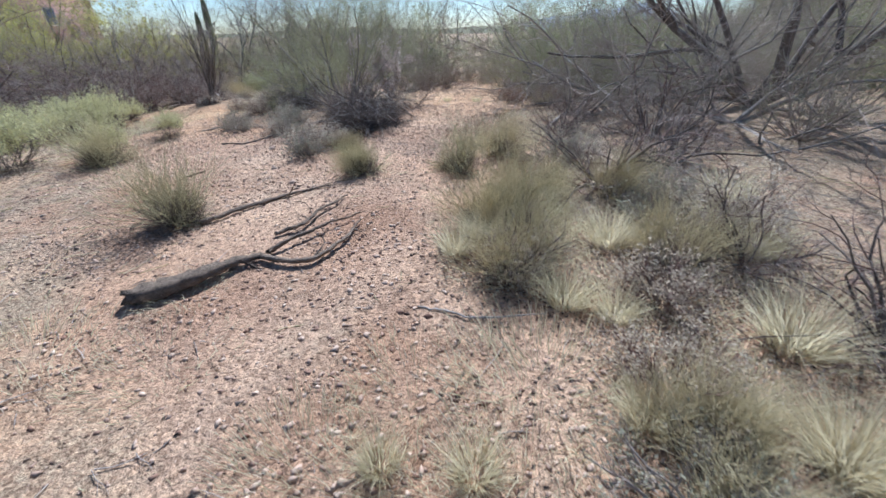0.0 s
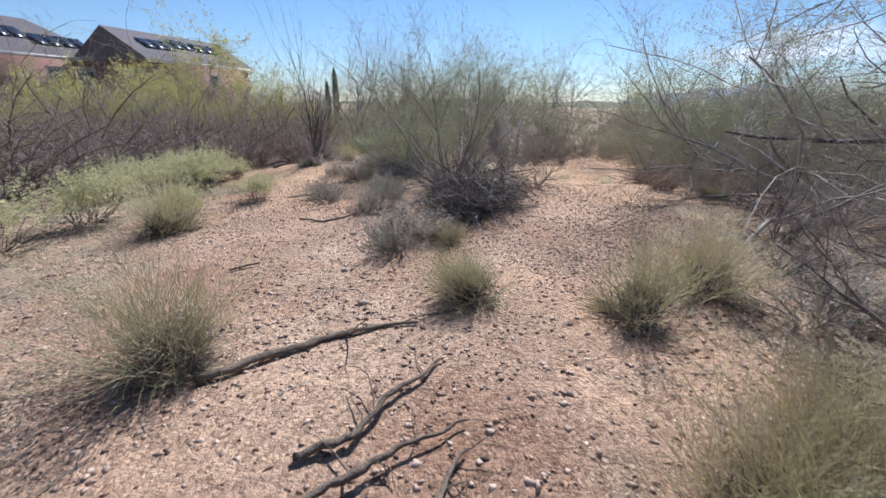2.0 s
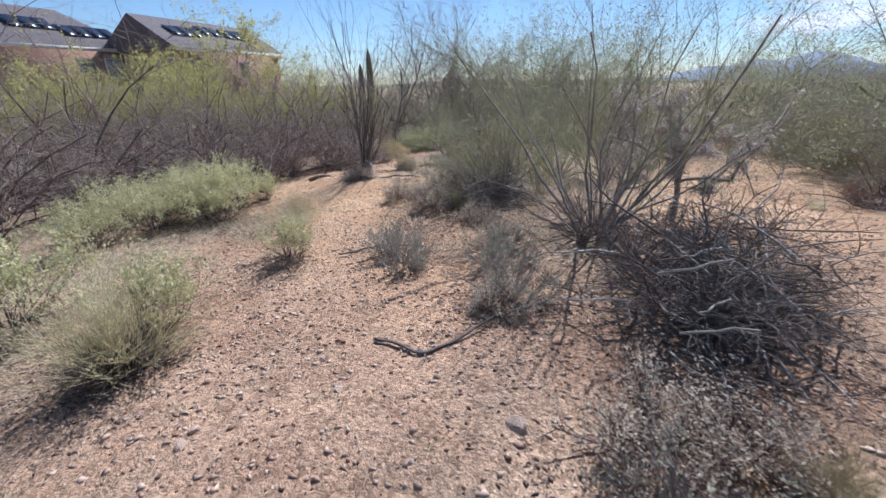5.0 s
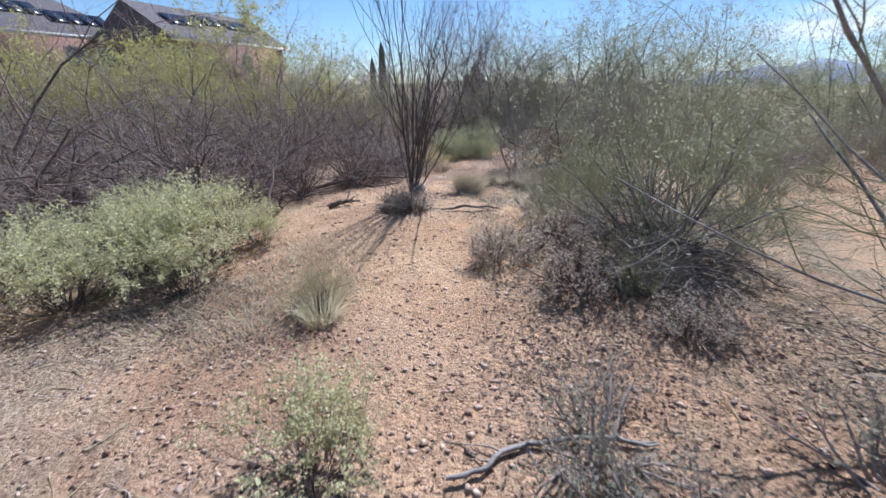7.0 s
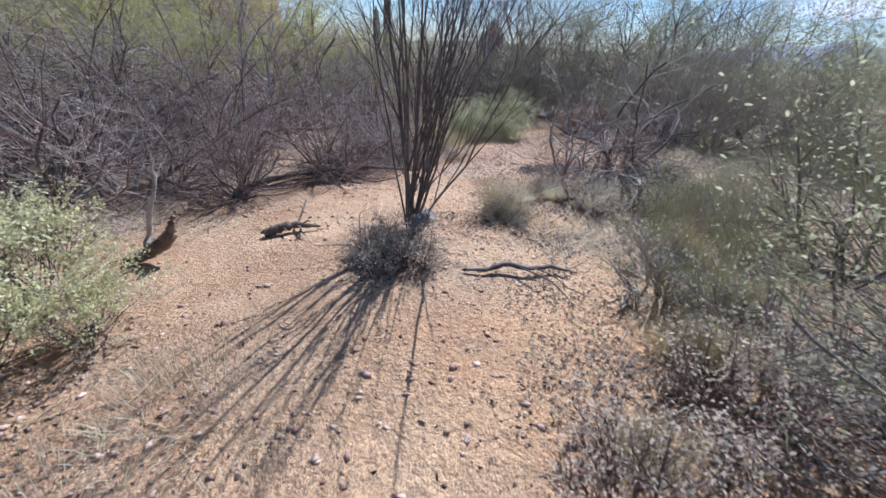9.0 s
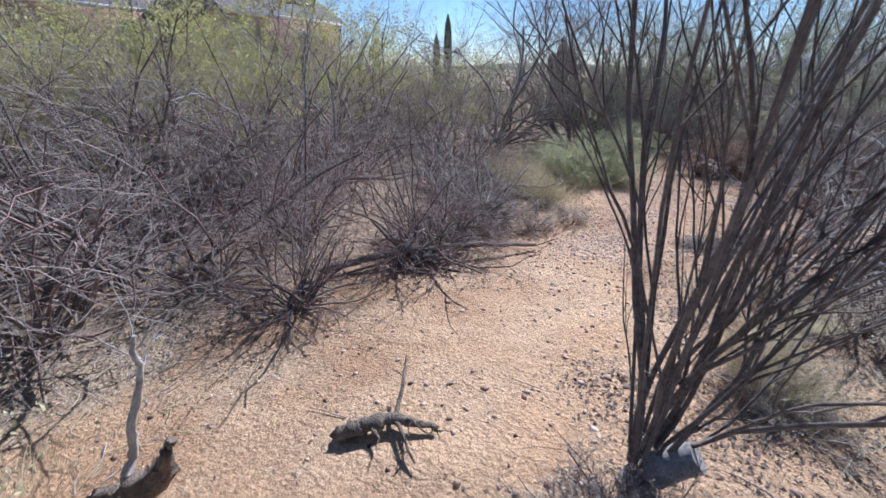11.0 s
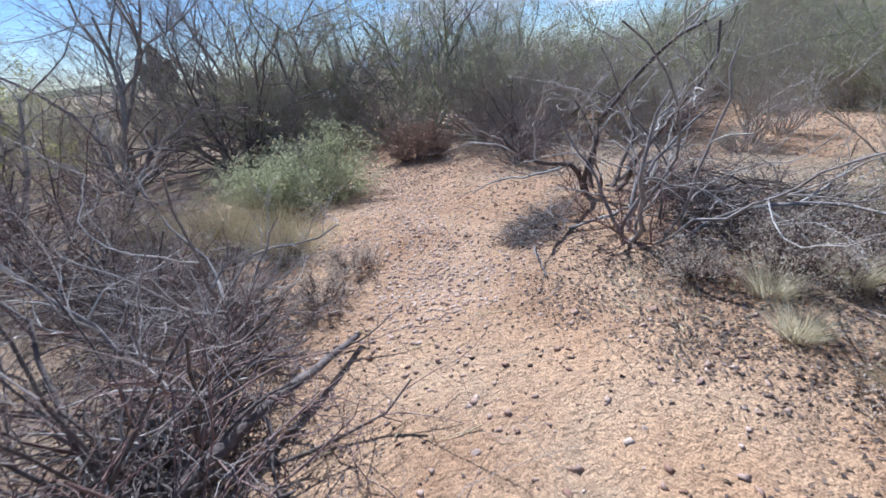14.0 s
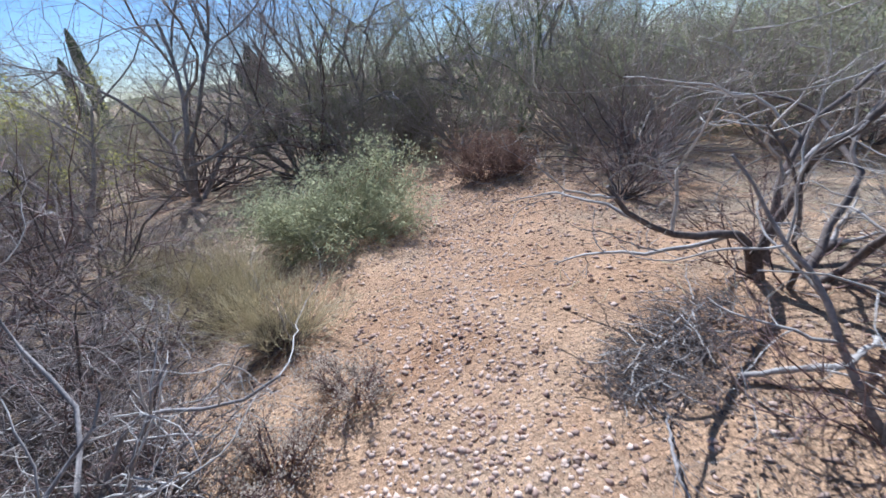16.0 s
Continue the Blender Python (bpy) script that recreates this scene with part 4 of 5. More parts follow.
# ---- dead wood ----
def log(name, spots, radii, label, mat=WOOD_LOG, branches=0, seed=1, blen=0.35, ragged=0.0, host=None):
    """A gnarled, ridged length of wood through a few turning points lying on the soil."""
    rng = np.random.default_rng(seed)
    pts = np.array([(x, y, float(height(x, y)) + z) for x, y, z in spots], float)
    steps, sides = 26, 11
    t = np.linspace(0, len(pts) - 1, steps)
    i = np.minimum(t.astype(int), len(pts) - 2)
    f = (t - i)[:, None]
    path = pts[i] * (1 - f) + pts[i + 1] * f
    path[1:-1] = (path[:-2] + 2 * path[1:-1] + path[2:]) / 4
    length = np.linalg.norm(pts[-1] - pts[0])
    bend = np.cumsum(rng.normal(size=(steps, 3)), 0)
    bend -= np.linspace(0, 1, steps)[:, None] * bend[-1]
    path += bend * np.array([1, 1, 0.25]) * 0.009 * length
    rad = np.interp(t, np.arange(len(radii)) * (len(pts) - 1) / (len(radii) - 1), radii)
    rad = rad * (1 + 0.10 * rng.normal(size=steps))
    (v, faces), *caps = tubes(path[None], rad[None], sides)
    # ridges of split grain run along the wood, the end is torn
    ridge_of = 1 + 0.17 * rng.normal(size=sides)[None] + 0.09 * rng.normal(size=(steps, sides))
    w = v.reshape(steps, sides, 3)
    w = path[:, None] + (w - path[:, None]) * ridge_of[..., None] * np.array([1, 1, 0.8])
    axis_way = unit(path[0] - path[3])
    w[0] += axis_way * (ragged * rng.random(sides))[:, None]
    w[1] += axis_way * (0.5 * ragged * rng.random(sides))[:, None]
    hollow = path[2] + 0.45 * (w[2] - path[2])
    v = np.concatenate([w.reshape(-1, 3), hollow])
    k = np.arange(sides)
    n0 = steps * sides
    bore = np.stack([k, n0 + k, n0 + (k + 1) % sides, (k + 1) % sides], -1)
    groups = [(v, np.concatenate([faces, bore])), (hollow, k[None]), (w[-1], k[None])]
    ob = new(name, mesh_of(name, groups, mat))
    if host:
        ob.parent = host
        tagged(ob, label)
    else:
        tagged(ob, label, "dead wood")
    if branches:
        j = rng.integers(8, steps - 1, branches)
        D = rng.normal(size=(branches, 3)) * np.array([1, 1, 0.35])
        lv = grow(rng, path[j], D + (path[-1] - path[0]) / length, blen * (0.5 + rng.random(branches)), rad[j] * 0.4, [(2, 0.5, 0.6, 40, 0.3)], k=5, wob=0.22, up=-0.04)
        for p, r in lv:
            p[..., 2] = np.maximum(p[..., 2], height(p[..., 0], p[..., 1]) + r)
        for i in range(branches):
            own = tubes(lv[0][0][i:i + 1], lv[0][1][i:i + 1], 5) + tubes(lv[1][0][2 * i:2 * i + 2], lv[1][1][2 * i:2 * i + 2], 3)
            tagged(new("branch", mesh_of("branch", own, mat)), "thin side branch").parent = ob
    return ob


fallen = log("fallen_log", [(-1.93, 2.1, 0.045), (-1.72, 2.24, 0.06), (-1.5, 2.42, 0.05), (-1.3, 2.57, 0.035)], [0.062, 0.06, 0.04, 0.022], "dark weathered fallen log with a torn hollow end", branches=2, seed=3, blen=0.2, ragged=0.08)
log("branch", [(-1.32, 2.56, 0.03), (-1.1, 2.47, 0.03), (-0.9, 2.52, 0.025), (-0.78, 2.8, 0.03), (-0.68, 3.1, 0.03)], [0.024, 0.022, 0.02, 0.015, 0.007], "dark curving branch", branches=4, seed=18, blen=0.25, host=fallen)
log("branch", [(-1.28, 2.6, 0.03), (-1.15, 2.85, 0.06), (-0.95, 3.05, 0.05), (-0.7, 3.25, 0.03)], [0.02, 0.016, 0.012, 0.005], "thin forking branch", branches=4, seed=19, blen=0.25, host=fallen)
log("crooked_branch", [(-1.34, 2.93, 0.02), (-1.15, 3.1, 0.04), (-1.08, 3.4, 0.04), (-0.9, 3.65, 0.02)], [0.02, 0.016, 0.012, 0.006], "crooked dead branch lying on the gravel", branches=4, seed=4)
log("crooked_branch", [(-2.15, 3.3, 0.03), (-1.85, 3.6, 0.04), (-1.6, 3.85, 0.03), (-1.15, 4.03, 0.02)], [0.024, 0.022, 0.018, 0.008], "long dead branch lying under a shrub", branches=3, seed=5)
log("stick", [(-3.05, 4.62, 0.02), (-2.85, 4.78, 0.02)], [0.014, 0.01], "short brown stick on the gravel", seed=6)
log("stick", [(-3.35, 6.25, 0.02), (-3.0, 6.2, 0.02), (-2.75, 6.45, 0.03), (-2.62, 6.75, 0.04)], [0.012, 0.012, 0.01, 0.006], "dark bent stick on the gravel", BARK_DARK, 3, 7, 0.2)
log("stick", [(-3.6, 8.0, 0.02), (-4.1, 7.9, 0.02), (-4.4, 7.6, 0.03)], [0.008, 0.012, 0.01], "thin stick lying in litter", BARK_GREY, 3, 8, 0.2)
log("stick", [(-0.15, 1.9, 0.008), (0.15, 1.75, 0.012), (0.55, 1.8, 0.01)], [0.004, 0.005, 0.003], "thin curved twig on the gravel", BARK_GREY, 2, 9, 0.2)
log("branch_on_trail", [(-5.42, 10.88, 0.02), (-5.3, 10.9, 0.03), (-5.2, 11.0, 0.05), (-5.08, 11.0, 0.04), (-4.95, 11.13, 0.04), (-4.8, 11.16, 0.02)], [0.008, 0.014, 0.018, 0.013, 0.011, 0.005], "dark dead branch lying across the trail", BARK_DARK, 5, 10, 0.4, 0.04)
log("dead_log", [(-7.05, 11.08, 0.03), (-6.95, 11.12, 0.05), (-6.85, 11.2, 0.05), (-6.68, 11.22, 0.03)], [0.035, 0.038, 0.025, 0.01], "hollow weathered log with a curled branch", WOOD_LOG, 5, 11, 0.22, 0.06)
log("dead_root", [(-7.82, 10.5, 0.03), (-7.65, 10.55, 0.06), (-7.5, 10.6, 0.16), (-7.42, 10.65, 0.34)], [0.03, 0.045, 0.05, 0.015], "weathered upright root stub on sand", WOOD_LOG, 0, 12)
log("dead_root", [(-7.65, 10.54, 0.04), (-7.67, 10.6, 0.2), (-7.6, 10.65, 0.45), (-7.54, 10.7, 0.72)], [0.022, 0.016, 0.012, 0.006], "thin pale upright root on sand", BARK_PALE, 3, 13, 0.25)
log("fallen_limb", [(-8.4, 12.53, 0.05), (-8, 12.8, 0.12), (-7.5, 13.25, 0.14), (-6.85, 13.8, 0.05)], [0.04, 0.038, 0.034, 0.015], "dark fallen limb against a dead bush", BARK_DARK, 6, 14)
log("stick", [(-5.45, 14.05, 0.02), (-5.62, 13.8, 0.08), (-5.7, 13.6, 0.02)], [0.004, 0.005, 0.003], "thin bent stick standing in gravel", BARK_GREY, 3, 15, 0.15)
log("stick", [(-5.1, 14.1, 0.03), (-4.8, 13.95, 0.08), (-4.55, 14.05, 0.04)], [0.012, 0.014, 0.01], "pale stick lying in litter", BARK_PALE, 3, 16, 0.2)
log("dead_root", [(-5.85, 8.62, 0.02), (-5.7, 8.72, 0.10), (-5.6, 8.75, 0.06)], [0.03, 0.04, 0.02], "brown dead root beside a grass tuft", BARK_RED, 4, 17, 0.2)


# ---- stones ----
def stone_mesh(seed):
    rng = np.random.default_rng(seed)
    bm = bmesh.new()
    bmesh.ops.create_icosphere(bm, subdivisions=2, radius=1.0)
    cuts = unit(rng.normal(size=(7, 3)))
    for v in bm.verts:
        p = np.array(v.co)
        for c in cuts:
            over = p @ c - 0.72
            if over > 0:
                p = p - c * over
        p *= np.array([1.0, 0.8, 0.6])
        v.co = p
    me = bpy.data.meshes.new("stone")
    bm.to_mesh(me)
    bm.free()
    me.materials.append(STONE)
    return me


STONES = [stone_mesh(s) for s in range(6)]
placed = [(-2.4, 5.76, 0.07), (-1.64, 4.28, 0.055), (-4.18, 5.73, 0.03), (-3.92, 5.4, 0.04), (-3.35, 5.8, 0.035), (-2.0, 4.76, 0.045), (-3.9, 5.3, 0.045)]
rng = np.random.default_rng(21)
while len(placed) < 180:
    s = rng.random()
    x, y = rng.uniform(-7.5, 1.5), rng.uniform(0.3, 17)
    if path_distance(x, y) < 1.6:
        placed.append((x, y, 0.008 + 0.020 * rng.random() ** 3))
for j, (x, y, s) in enumerate(placed):
    ob = new("stone", STONES[j % 6])
    ob.matrix_basis = pose(x, y, float(height(x, y)) - 0.12 * s, *rng.uniform(-30, 30, 2), rng.uniform(0, 360)) @ Matrix.Scale(s, 4)
    tagged(ob, "small reddish tan stone half sunk in gravel", "stone", "loose stones")


def gravel(name, n, lo, hi, reach, seed, mat, label, ybound=(0.0, 18.5)):
    """Loose chips, each a bent six-sided lump, strewn more thickly on the trail."""
    rng = np.random.default_rng(seed)
    x, y = rng.uniform(-9.5, 3.5, n * 6), rng.uniform(*ybound, n * 6)
    # the stretch past the ocotillo is smoother sand
    smooth = 1 - 0.8 * np.exp(-((y - 11.3) / 2.3) ** 4)
    drift = 0.55 + 0.45 * np.sin(2.1 * x + 1.7 * np.sin(1.3 * y)) * np.sin(1.9 * y + 1.1 * np.sin(2.3 * x + 1))
    keep = rng.random(n * 6) < smooth * (0.25 + 0.75 * drift) * np.clip(1.25 - path_distance(x, y) / reach, 0.04, 1)
    x, y = x[keep][:n], y[keep][:n]
    n = len(x)
    s = lo + (hi - lo) * rng.random(n) ** 4.5
    base = np.array([(0.0, 0, 0.62), (1, 0, 0), (0.2, 0.9, 0.05), (-0.9, 0.3, 0), (-0.4, -0.85, 0), (0.6, -0.6, -0.1), (0, 0, -0.5)])
    v = (base[None] * (0.45 + 1.1 * rng.random((n, 7, 1))) + 0.22 * rng.normal(size=(n, 7, 3))) * np.array([1.0, 0.8, 1.0]) * s[:, None, None]
    a = rng.random(n) * 2 * math.pi
    c, d = np.cos(a)[:, None], np.sin(a)[:, None]
    v = np.stack([v[..., 0] * c - v[..., 1] * d + x[:, None], v[..., 0] * d + v[..., 1] * c + y[:, None], 0.75 * v[..., 2] + (height(x, y) + 0.1 * s)[:, None]], -1)
    f = np.array([(0, 1, 2), (0, 2, 3), (0, 3, 4), (0, 4, 5), (0, 5, 1), (6, 2, 1), (6, 3, 2), (6, 4, 3), (6, 5, 4), (6, 1, 5)])
    return tagged(new(name, mesh_of(name, [(v.reshape(-1, 3), (f[None] + 7 * np.arange(n)[:, None, None]).reshape(-1, 3))], mat)), label, "gravel", kind="stuff")


gravel("gravel", 95000, 0.003, 0.025, 2.8, 31, PEBBLE, "loose tan and reddish gravel strewn over the trail")


def berm(n, seed):
    """Coarse gravel heaped along the middle of the trail's last stretch."""
    rng = np.random.default_rng(seed)
    line = np.array([(-6.4, 13.65), (-6.1, 14.45), (-5.85, 15.75), (-5.65, 17.75)])
    t = rng.random(n) * 2.999
    i = t.astype(int)
    mid = line[i] * (1 - (t - i))[:, None] + line[i + 1] * (t - i)[:, None]
    x, y = mid[:, 0] + rng.normal(size=n) * 0.30, mid[:, 1] + rng.normal(size=n) * 0.1
    s = 0.003 + 0.020 * rng.random(n) ** 3.5
    base = np.array([(0.15, 0.1, 0.75), (1, 0, 0), (0.2, 0.9, 0.05), (-0.9, 0.3, 0), (-0.4, -0.85, 0), (0.6, -0.6, -0.1), (0, 0, -0.5)])
    v = base[None] * (0.65 + 0.7 * rng.random((n, 7, 1))) * s[:, None, None]
    a = rng.random(n) * 2 * math.pi
    c, d = np.cos(a)[:, None], np.sin(a)[:, None]
    v = np.stack([v[..., 0] * c - v[..., 1] * d, v[..., 0] * d + v[..., 1] * c, v[..., 2]], -1)
    v = v + np.stack([x, y, height(x, y) - 0.1 * s], 1)[:, None]
    f = np.array([(0, 1, 2), (0, 2, 3), (0, 3, 4), (0, 4, 5), (0, 5, 1), (6, 2, 1), (6, 3, 2), (6, 4, 3), (6, 5, 4), (6, 1, 5)])
    return mesh_of("coarse_gravel", [(v.reshape(-1, 3), (f[None] + 7 * np.arange(n)[:, None, None]).reshape(-1, 3))], PEBBLE)


tagged(new("coarse_gravel", berm(7000, 33)), "coarse pinkish gravel heaped along the trail", "gravel", kind="stuff")
DARKCHIP = material("dark_chip", (0.05, 0.033, 0.025), (0.22, 0.14, 0.10), 3, bump=0, vary=0.9)
gravel("dark_gravel", 24000, 0.003, 0.017, 2.8, 32, DARKCHIP, "scattered dark stone and bark chips on the soil")


def litter(n, seed):
    rng = np.random.default_rng(seed)
    x, y = rng.uniform(-11, 4.5, n * 4), rng.uniform(0.2, 19, n * 4)
    keep = rng.random(n * 4) < np.clip(path_distance(x, y) / 1.8 - 0.15, 0.04, 1)
    x, y = x[keep][:n], y[keep][:n]
    n = len(x)
    a = rng.random(n) * math.pi * 2
    L = 0.04 + 0.22 * rng.random(n) ** 2
    P = np.stack([x, y, height(x, y)], 1)
    lv = grow(rng, P, np.stack([np.cos(a), np.sin(a), np.zeros(n)], 1), L, 0.0015 + 0.003 * rng.random(n), [(1, 0.5, 0.7, 35, 0.3)], k=3, wob=0.2)
    for p, r in lv:
        p[..., 2] = height(p[..., 0], p[..., 1]) + r + 0.012 * rng.random(p.shape[:2])
    return wood(lv, 3)


tagged(new("twig_litter", mesh_of("twig_litter", litter(6500, 41), TWIG)), "fallen grey twigs and dry stems littering the soil", "litter", kind="stuff")
tagged(new("straw_litter", mesh_of("straw_litter", litter(6500, 42), STRAW)), "broken dry straw littering the soil under shrubs", "litter", kind="stuff")


def fallen_leaves(spots, seed):
    """Small curled flakes in patches under the shrubs, each a bent diamond lying on the soil; some patches stand in for
    shrub shade.
    """
    rng = np.random.default_rng(seed)
    c = np.concatenate([np.array([(x, y)]) + rng.normal(size=(int(7500 * s * s), 2)) * s * 0.5 for x, y, s in spots])
    n = len(c)
    a, z = rng.random(n) * 2 * math.pi, 0.004 + 0.011 * rng.random(n) ** 2
    d, s = np.stack([np.cos(a), np.sin(a)], 1), np.stack([-np.sin(a), np.cos(a)], 1)
    base = height(c[:, 0], c[:, 1]) + 0.003
    v = np.empty((n, 4, 3))
    for j, (along, across) in enumerate(((-1, 0), (0, 0.45), (1, 0), (0, -0.45))):
        v[:, j, :2] = c + (d * along + s * across) * z[:, None]
        v[:, j, 2] = base + z * rng.random(n) * (0.9 if across else 0.35)
    return [(v.reshape(-1, 3), np.arange(4 * n).reshape(-1, 4))]


# leaf litter; beside the saltbush its dark flakes stand in for cast shade
DUFF_SHADE = material("dark_duff_shade", (0.045, 0.032, 0.026), (0.26, 0.19, 0.14), 3, bump=0, vary=0.9)
tagged(new("leaf_litter", mesh_of("leaf_litter", fallen_leaves([(0.7, 6.0, 0.9), (1.5, 6.4, 1.0), (-0.1, 5.4, 0.6), (1.9, 5.2, 1.0), (1.2, 7.6, 0.8), (-3.7, 9.1, 0.9), (-3.0, 9.3, 0.8), (-3.9, 8.3, 0.6), (-4.3, 10.3, 0.6), (-4.3, 13.05, 0.8), (-4.8, 12.75, 0.5), (-4.1, 12.15, 0.7), (0.4, 2.4, 0.6), (1.3, 2.2, 0.9), (1.5, 3.3, 0.9), (1.1, 1.2, 0.6), (-1.5, 6.0, 0.7), (-1.3, 6.9, 0.7), (-3.6, 7.6, 0.5), (-2.7, 6.85, 0.5), (-4.85, 7.2, 0.5), (-6.0, 5.5, 0.6), (-4.7, 5.5, 0.5), (-5.4, 12.05, 0.35), (-7.8, 13.25, 0.8), (-5.5, 12.75, 0.5), (-5.2, 13.35, 0.5), (-5.75, 13.35, 0.35), (-6.5, 8.6, 0.7), (-5.9, 8.2, 0.4), (-2.8, 3.0, 0.6), (-5.2, 14.2, 0.45), (-8.1, 15.05, 0.9), (-5.9, 10.9, 0.35), (-7.3, 8.6, 0.9), (-9.1, 11.75, 1.0), (-6.0, 11.8, 0.35), (-5.6, 11.7, 0.4), (-5.3, 12.4, 0.45), (-4.9, 10.9, 0.4), (-4.6, 10.2, 0.45), (-5.0, 11.6, 0.35), (-6.05, 10.85, 0.3)], 43), DUFF_SHADE)), "dark brown leaf litter under the shrubs, some patches standing in for shade", "litter", kind="stuff")


# ---- houses beyond the thicket ----
def part(name, groups, mat, parent, label=""):
    ob = new(name, mesh_of(name, groups, mat))
    ob.parent = parent
    return tagged(ob, label)


def house(x, y, z, turn, wide, deep, wall_h, rise, label, panels, windows, gable=False):
    """Two-storey stucco house: hipped or gabled tile roof with its ridge along the house's length."""
    ob = new("house")
    ob.matrix_basis = pose(x, y, z, 0, 0, turn)
    tagged(ob, label, "house")
    w, d = wide / 2, deep / 2
    part("wall", [box_group(-w, -d, 0, w, d, wall_h)], STUCCO, ob, "red-brown stucco walls")
    o, hip = 0.45, 0.0 if gable else deep * 0.36
    if gable:
        top = wall_h + rise * d / (d + o) - 0.12
        for e in (-w, w - 0.2):
            part("gable_wall", [([(e, -d, wall_h), (e, d, wall_h), (e, 0, top), (e + 0.2, -d, wall_h), (e + 0.2, d, wall_h), (e + 0.2, 0, top)], [(0, 2, 1), (3, 4, 5)]),
                                ([(e, -d, wall_h), (e + 0.2, -d, wall_h), (e + 0.2, 0, top), (e, 0, top), (e, d, wall_h), (e + 0.2, d, wall_h)], [(0, 1, 2, 3), (3, 2, 5, 4)])], STUCCO, ob, "red-brown stucco gable")
    v = [(-w - o, -d - o, wall_h), (w + o, -d - o, wall_h), (w + o, d + o, wall_h), (-w - o, d + o, wall_h), (-w - o + hip, 0, wall_h + rise), (w + o - hip, 0, wall_h + rise)]
    v += [(a, b, c - 0.2) for a, b, c in v[:4]]
    part("roof", [(v, [(0, 1, 5, 4), (2, 3, 4, 5)]), (v, [(1, 2, 5), (3, 0, 4)]), (v, [(6, 7, 1, 0), (7, 8, 2, 1), (8, 9, 3, 2), (9, 6, 0, 3), (9, 8, 7, 6)])], ROOF, ob, "grey-brown tiled hip roof")
    for side, s in (("front", -1), ("back", 1)):
        part("fascia", [box_group(-w - o, s * (d + o) - 0.03, wall_h - 0.24, w + o, s * (d + o) + 0.03, wall_h + 0.03)], TRIM, ob, "cream eave board")
    run = d + o
    for cx, cy, nx, ny in panels:
        for i in range(nx):
            for j in range(ny):
                a0, b0 = cx + i * 1.05, cy + j * 1.7
                s0, s1 = b0 / math.hypot(run, rise), (b0 + 1.6) / math.hypot(run, rise)
                q = [(a0, -run * (1 - s0), wall_h + rise * s0 + 0.14), (a0 + 1.0, -run * (1 - s0), wall_h + rise * s0 + 0.14),
                     (a0 + 1.0, -run * (1 - s1), wall_h + rise * s1 + 0.14), (a0, -run * (1 - s1), wall_h + rise * s1 + 0.14)]
                q += [(p[0], p[1], p[2] - 0.05) for p in q]
                part("solar_panel", [(q, [(0, 1, 2, 3), (7, 6, 5, 4), (0, 4, 5, 1), (1, 5, 6, 2), (2, 6, 7, 3), (3, 7, 4, 0)])], SOLAR, ob)
    for face, c, zz, ww, hh in windows:
        if face == "front":
            fr = part("window", [box_group(c - ww / 2 - 0.1, -d - 0.06, zz - 0.1, c + ww / 2 + 0.1, -d + 0.02, zz + hh + 0.1)], TRIM, ob, "pale-framed window")
            part("pane", [box_group(c - ww / 2, -d - 0.08, zz, c + ww / 2, -d - 0.05, zz + hh)], PANE, fr)
        else:
            fr = part("window", [box_group(-w - 0.06, c - ww / 2 - 0.1, zz - 0.1, -w + 0.02, c + ww / 2 + 0.1, zz + hh + 0.1)], TRIM, ob, "pale-framed window")
            part("pane", [box_group(-w - 0.08, c - ww / 2, zz, -w - 0.05, c + ww / 2, zz + hh)], PANE, fr)
    return ob


house(-37.5, 39.5, -1.2, 85, 11.5, 8.5, 5.9, 2.7, "two-storey red-brown stucco house with solar panels on its tiled roof",
      [(-4.6, 2.0, 3, 1), (-1.2, 2.6, 2, 1), (1.2, 2.4, 3, 1)], [("side", -3.3, 3.9, 0.8, 1.2), ("side", -1.6, 3.9, 0.7, 1.2), ("front", -4.9, 3.7, 0.9, 1.3), ("front", -4.9, 1.0, 1.0, 1.3), ("front", 1.0, 3.7, 0.9, 1.2)], gable=True)
house(-46.0, 30.0, -1.2, 85, 12, 9.5, 6.0, 3.2, "two-storey tan stucco house with a broad solar-panelled roof",
      [(-2.0, 2.4, 3, 1), (1.2, 1.6, 4, 1)], [("front", 1.5, 3.8, 1.2, 1.3), ("front", 3.9, 3.8, 1.6, 1.4)])


# ---- distance ----
def ridge(name, label, dist, ang0, ang1, peak, seed, mat, rough=0.25):
    rng = np.random.default_rng(seed)
    n = 120
    an = np.radians(np.linspace(ang0, ang1, n))
    t = np.linspace(0, 1, n)
    h = np.sin(t * math.pi) ** 0.7
    for o in range(1, 6):
        h = h + rough / o * np.sin(t * (5 * o * (0.7 + rng.random())) + rng.random() * 6) * np.sin(t * math.pi)
    h = np.clip(h, 0, None) * peak
    rows = []
    for k, (dd, hh) in enumerate(((0.9, 0.0), (0.95, 0.45), (1.0, 1.0), (1.08, 0.0))):
        rows.append(np.stack([-np.sin(an) * dist * dd, np.cos(an) * dist * dd, h * hh * (1 + 0.1 * rng.normal(size=n) * (k == 1)) - 4], 1))
    v = np.stack(rows, 0)
    i = np.arange(4 * n).reshape(4, n)
    f = np.stack([i[:-1, :-1], i[:-1, 1:], i[1:, 1:], i[1:, :-1]], -1).reshape(-1, 4)
    return tagged(new(name, mesh_of(name, [(v.reshape(-1, 3), f)], mat)), label, "mountain", kind="structure")


ridge("backdrop_mountain", "mountain on the horizon, its colour tinted haze blue", 1300, -31, -8, 52, 3, RIDGE)
ridge("backdrop_hills", "low dark hills along the horizon", 420, -40, 40, 9, 6, LEAF_OLIVE, 0.35)


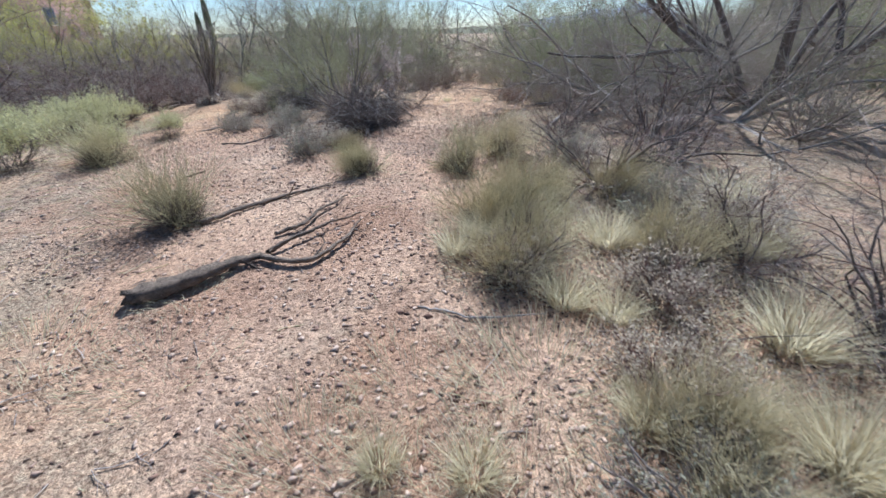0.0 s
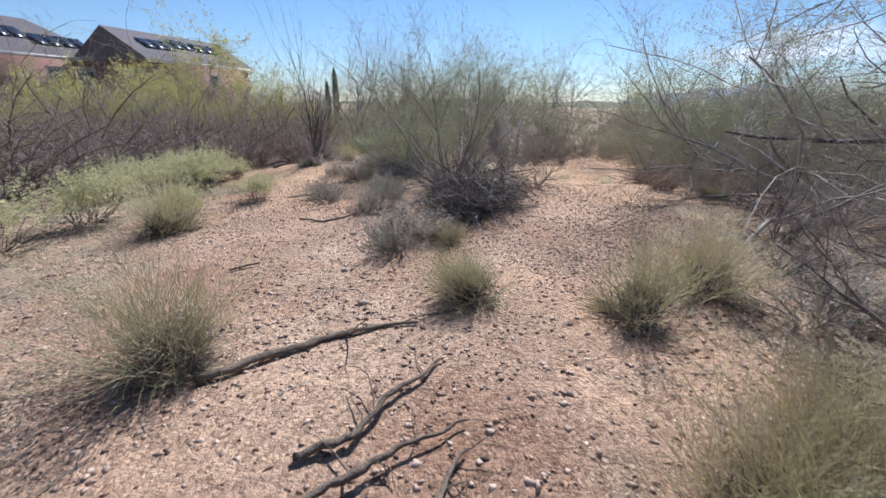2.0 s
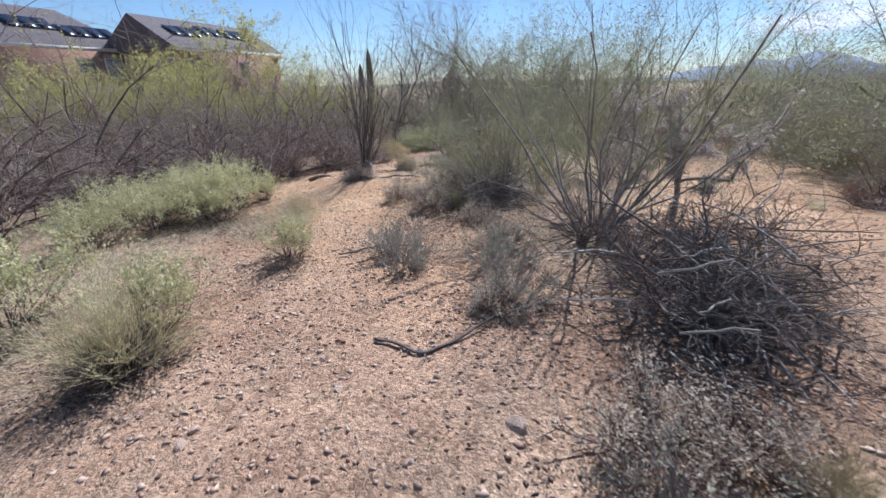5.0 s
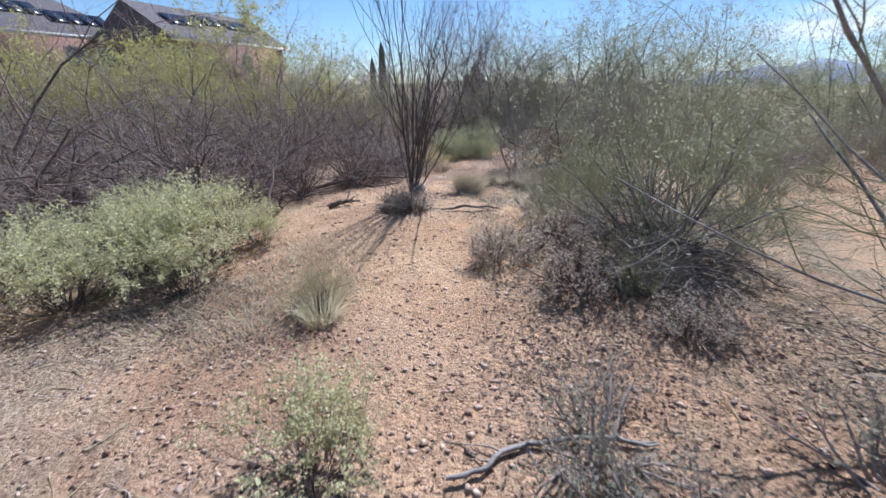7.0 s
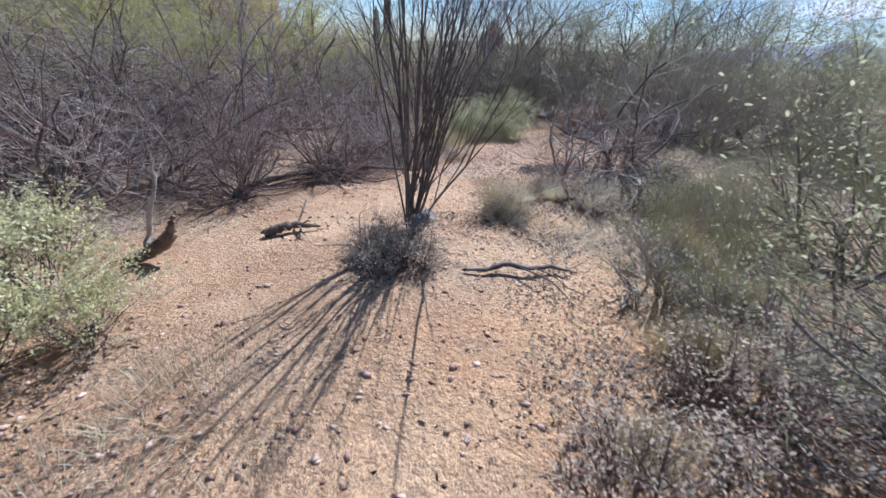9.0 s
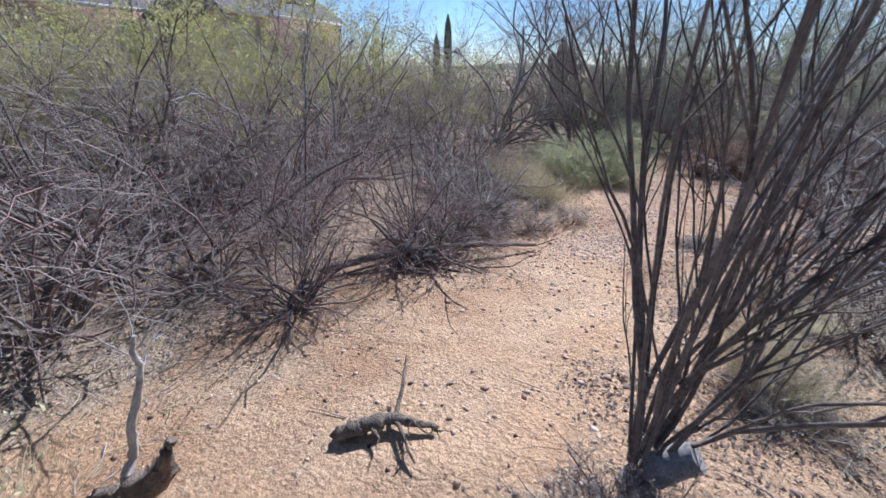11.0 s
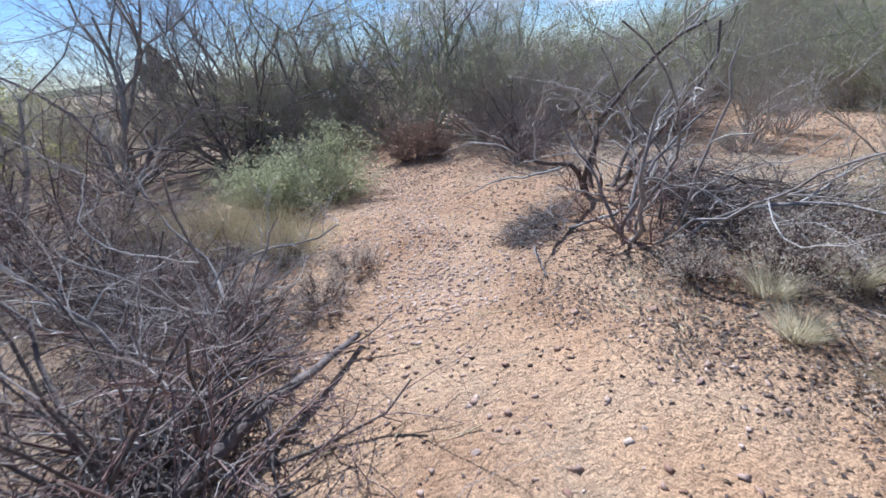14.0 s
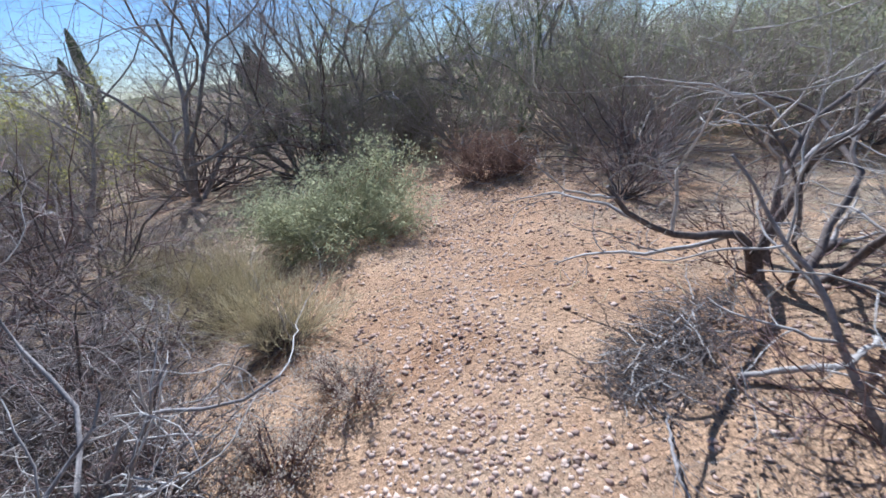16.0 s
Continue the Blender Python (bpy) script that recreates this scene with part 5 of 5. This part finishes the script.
def cloud_material():
    m = bpy.data.materials.new("cloud")
    m.use_nodes = True
    n, l = m.node_tree.nodes, m.node_tree.links
    n.remove(n["Principled BSDF"])
    co, tex, sep = n.new("ShaderNodeTexCoord"), n.new("ShaderNodeTexNoise"), n.new("ShaderNodeSeparateXYZ")
    grow_map = n.new("ShaderNodeMapping")
    grow_map.inputs["Scale"].default_value = (0.006, 0.0, 0.03)
    l.new(co.outputs["Object"], grow_map.inputs["Vector"])
    l.new(grow_map.outputs[0], tex.inputs["Vector"])
    tex.inputs["Scale"].default_value, tex.inputs["Detail"].default_value = 1.0, 7.0
    l.new(co.outputs["Generated"], sep.inputs[0])

    def math_node(op, a, b):
        x = n.new("ShaderNodeMath")
        x.operation = op
        for s, v in zip(x.inputs, (a, b)):
            if isinstance(v, (int, float)):
                s.default_value = v
            else:
                l.new(v, s)
        return x.outputs[0]

    def hump(v):
        # 0 at both ends, 1 in the middle
        return math_node("MULTIPLY", math_node("MULTIPLY", v, math_node("SUBTRACT", 1.0, v)), 4.0)

    soft = math_node("MULTIPLY", hump(sep.outputs["X"]), hump(sep.outputs["Z"]))
    fac = n.new("ShaderNodeMapRange")
    fac.inputs["From Min"].default_value, fac.inputs["From Max"].default_value = 0.28, 0.52
    l.new(math_node("MULTIPLY", soft, tex.outputs["Fac"]), fac.inputs["Value"])
    tr, em, mix = n.new("ShaderNodeBsdfTransparent"), n.new("ShaderNodeEmission"), n.new("ShaderNodeMixShader")
    em.inputs["Color"].default_value, em.inputs["Strength"].default_value = (0.95, 0.97, 1.0, 1), 0.72
    l.new(fac.outputs[0], mix.inputs["Fac"])
    l.new(tr.outputs[0], mix.inputs[1])
    l.new(em.outputs[0], mix.inputs[2])
    l.new(mix.outputs[0], n["Material Output"].inputs["Surface"])
    return m


VAPOUR = cloud_material()


def cloud(left, dist, z, wide, tall):
    a = radians(left)
    ob = new("backdrop_cloud", mesh_of("cloud", [([(-wide / 2, 0, -tall / 2), (wide / 2, 0, -tall / 2), (wide / 2, 0, tall / 2), (-wide / 2, 0, tall / 2)], [(0, 1, 2, 3)])], VAPOUR))
    ob.matrix_basis = pose(-math.sin(a) * dist, math.cos(a) * dist, z, 0, 0, left)
    return tagged(ob, "white low cloud bank over the horizon", "cloud", kind="structure")


cloud(-25, 1250, 125, 640, 130)
cloud(-46, 1270, 140, 600, 120)
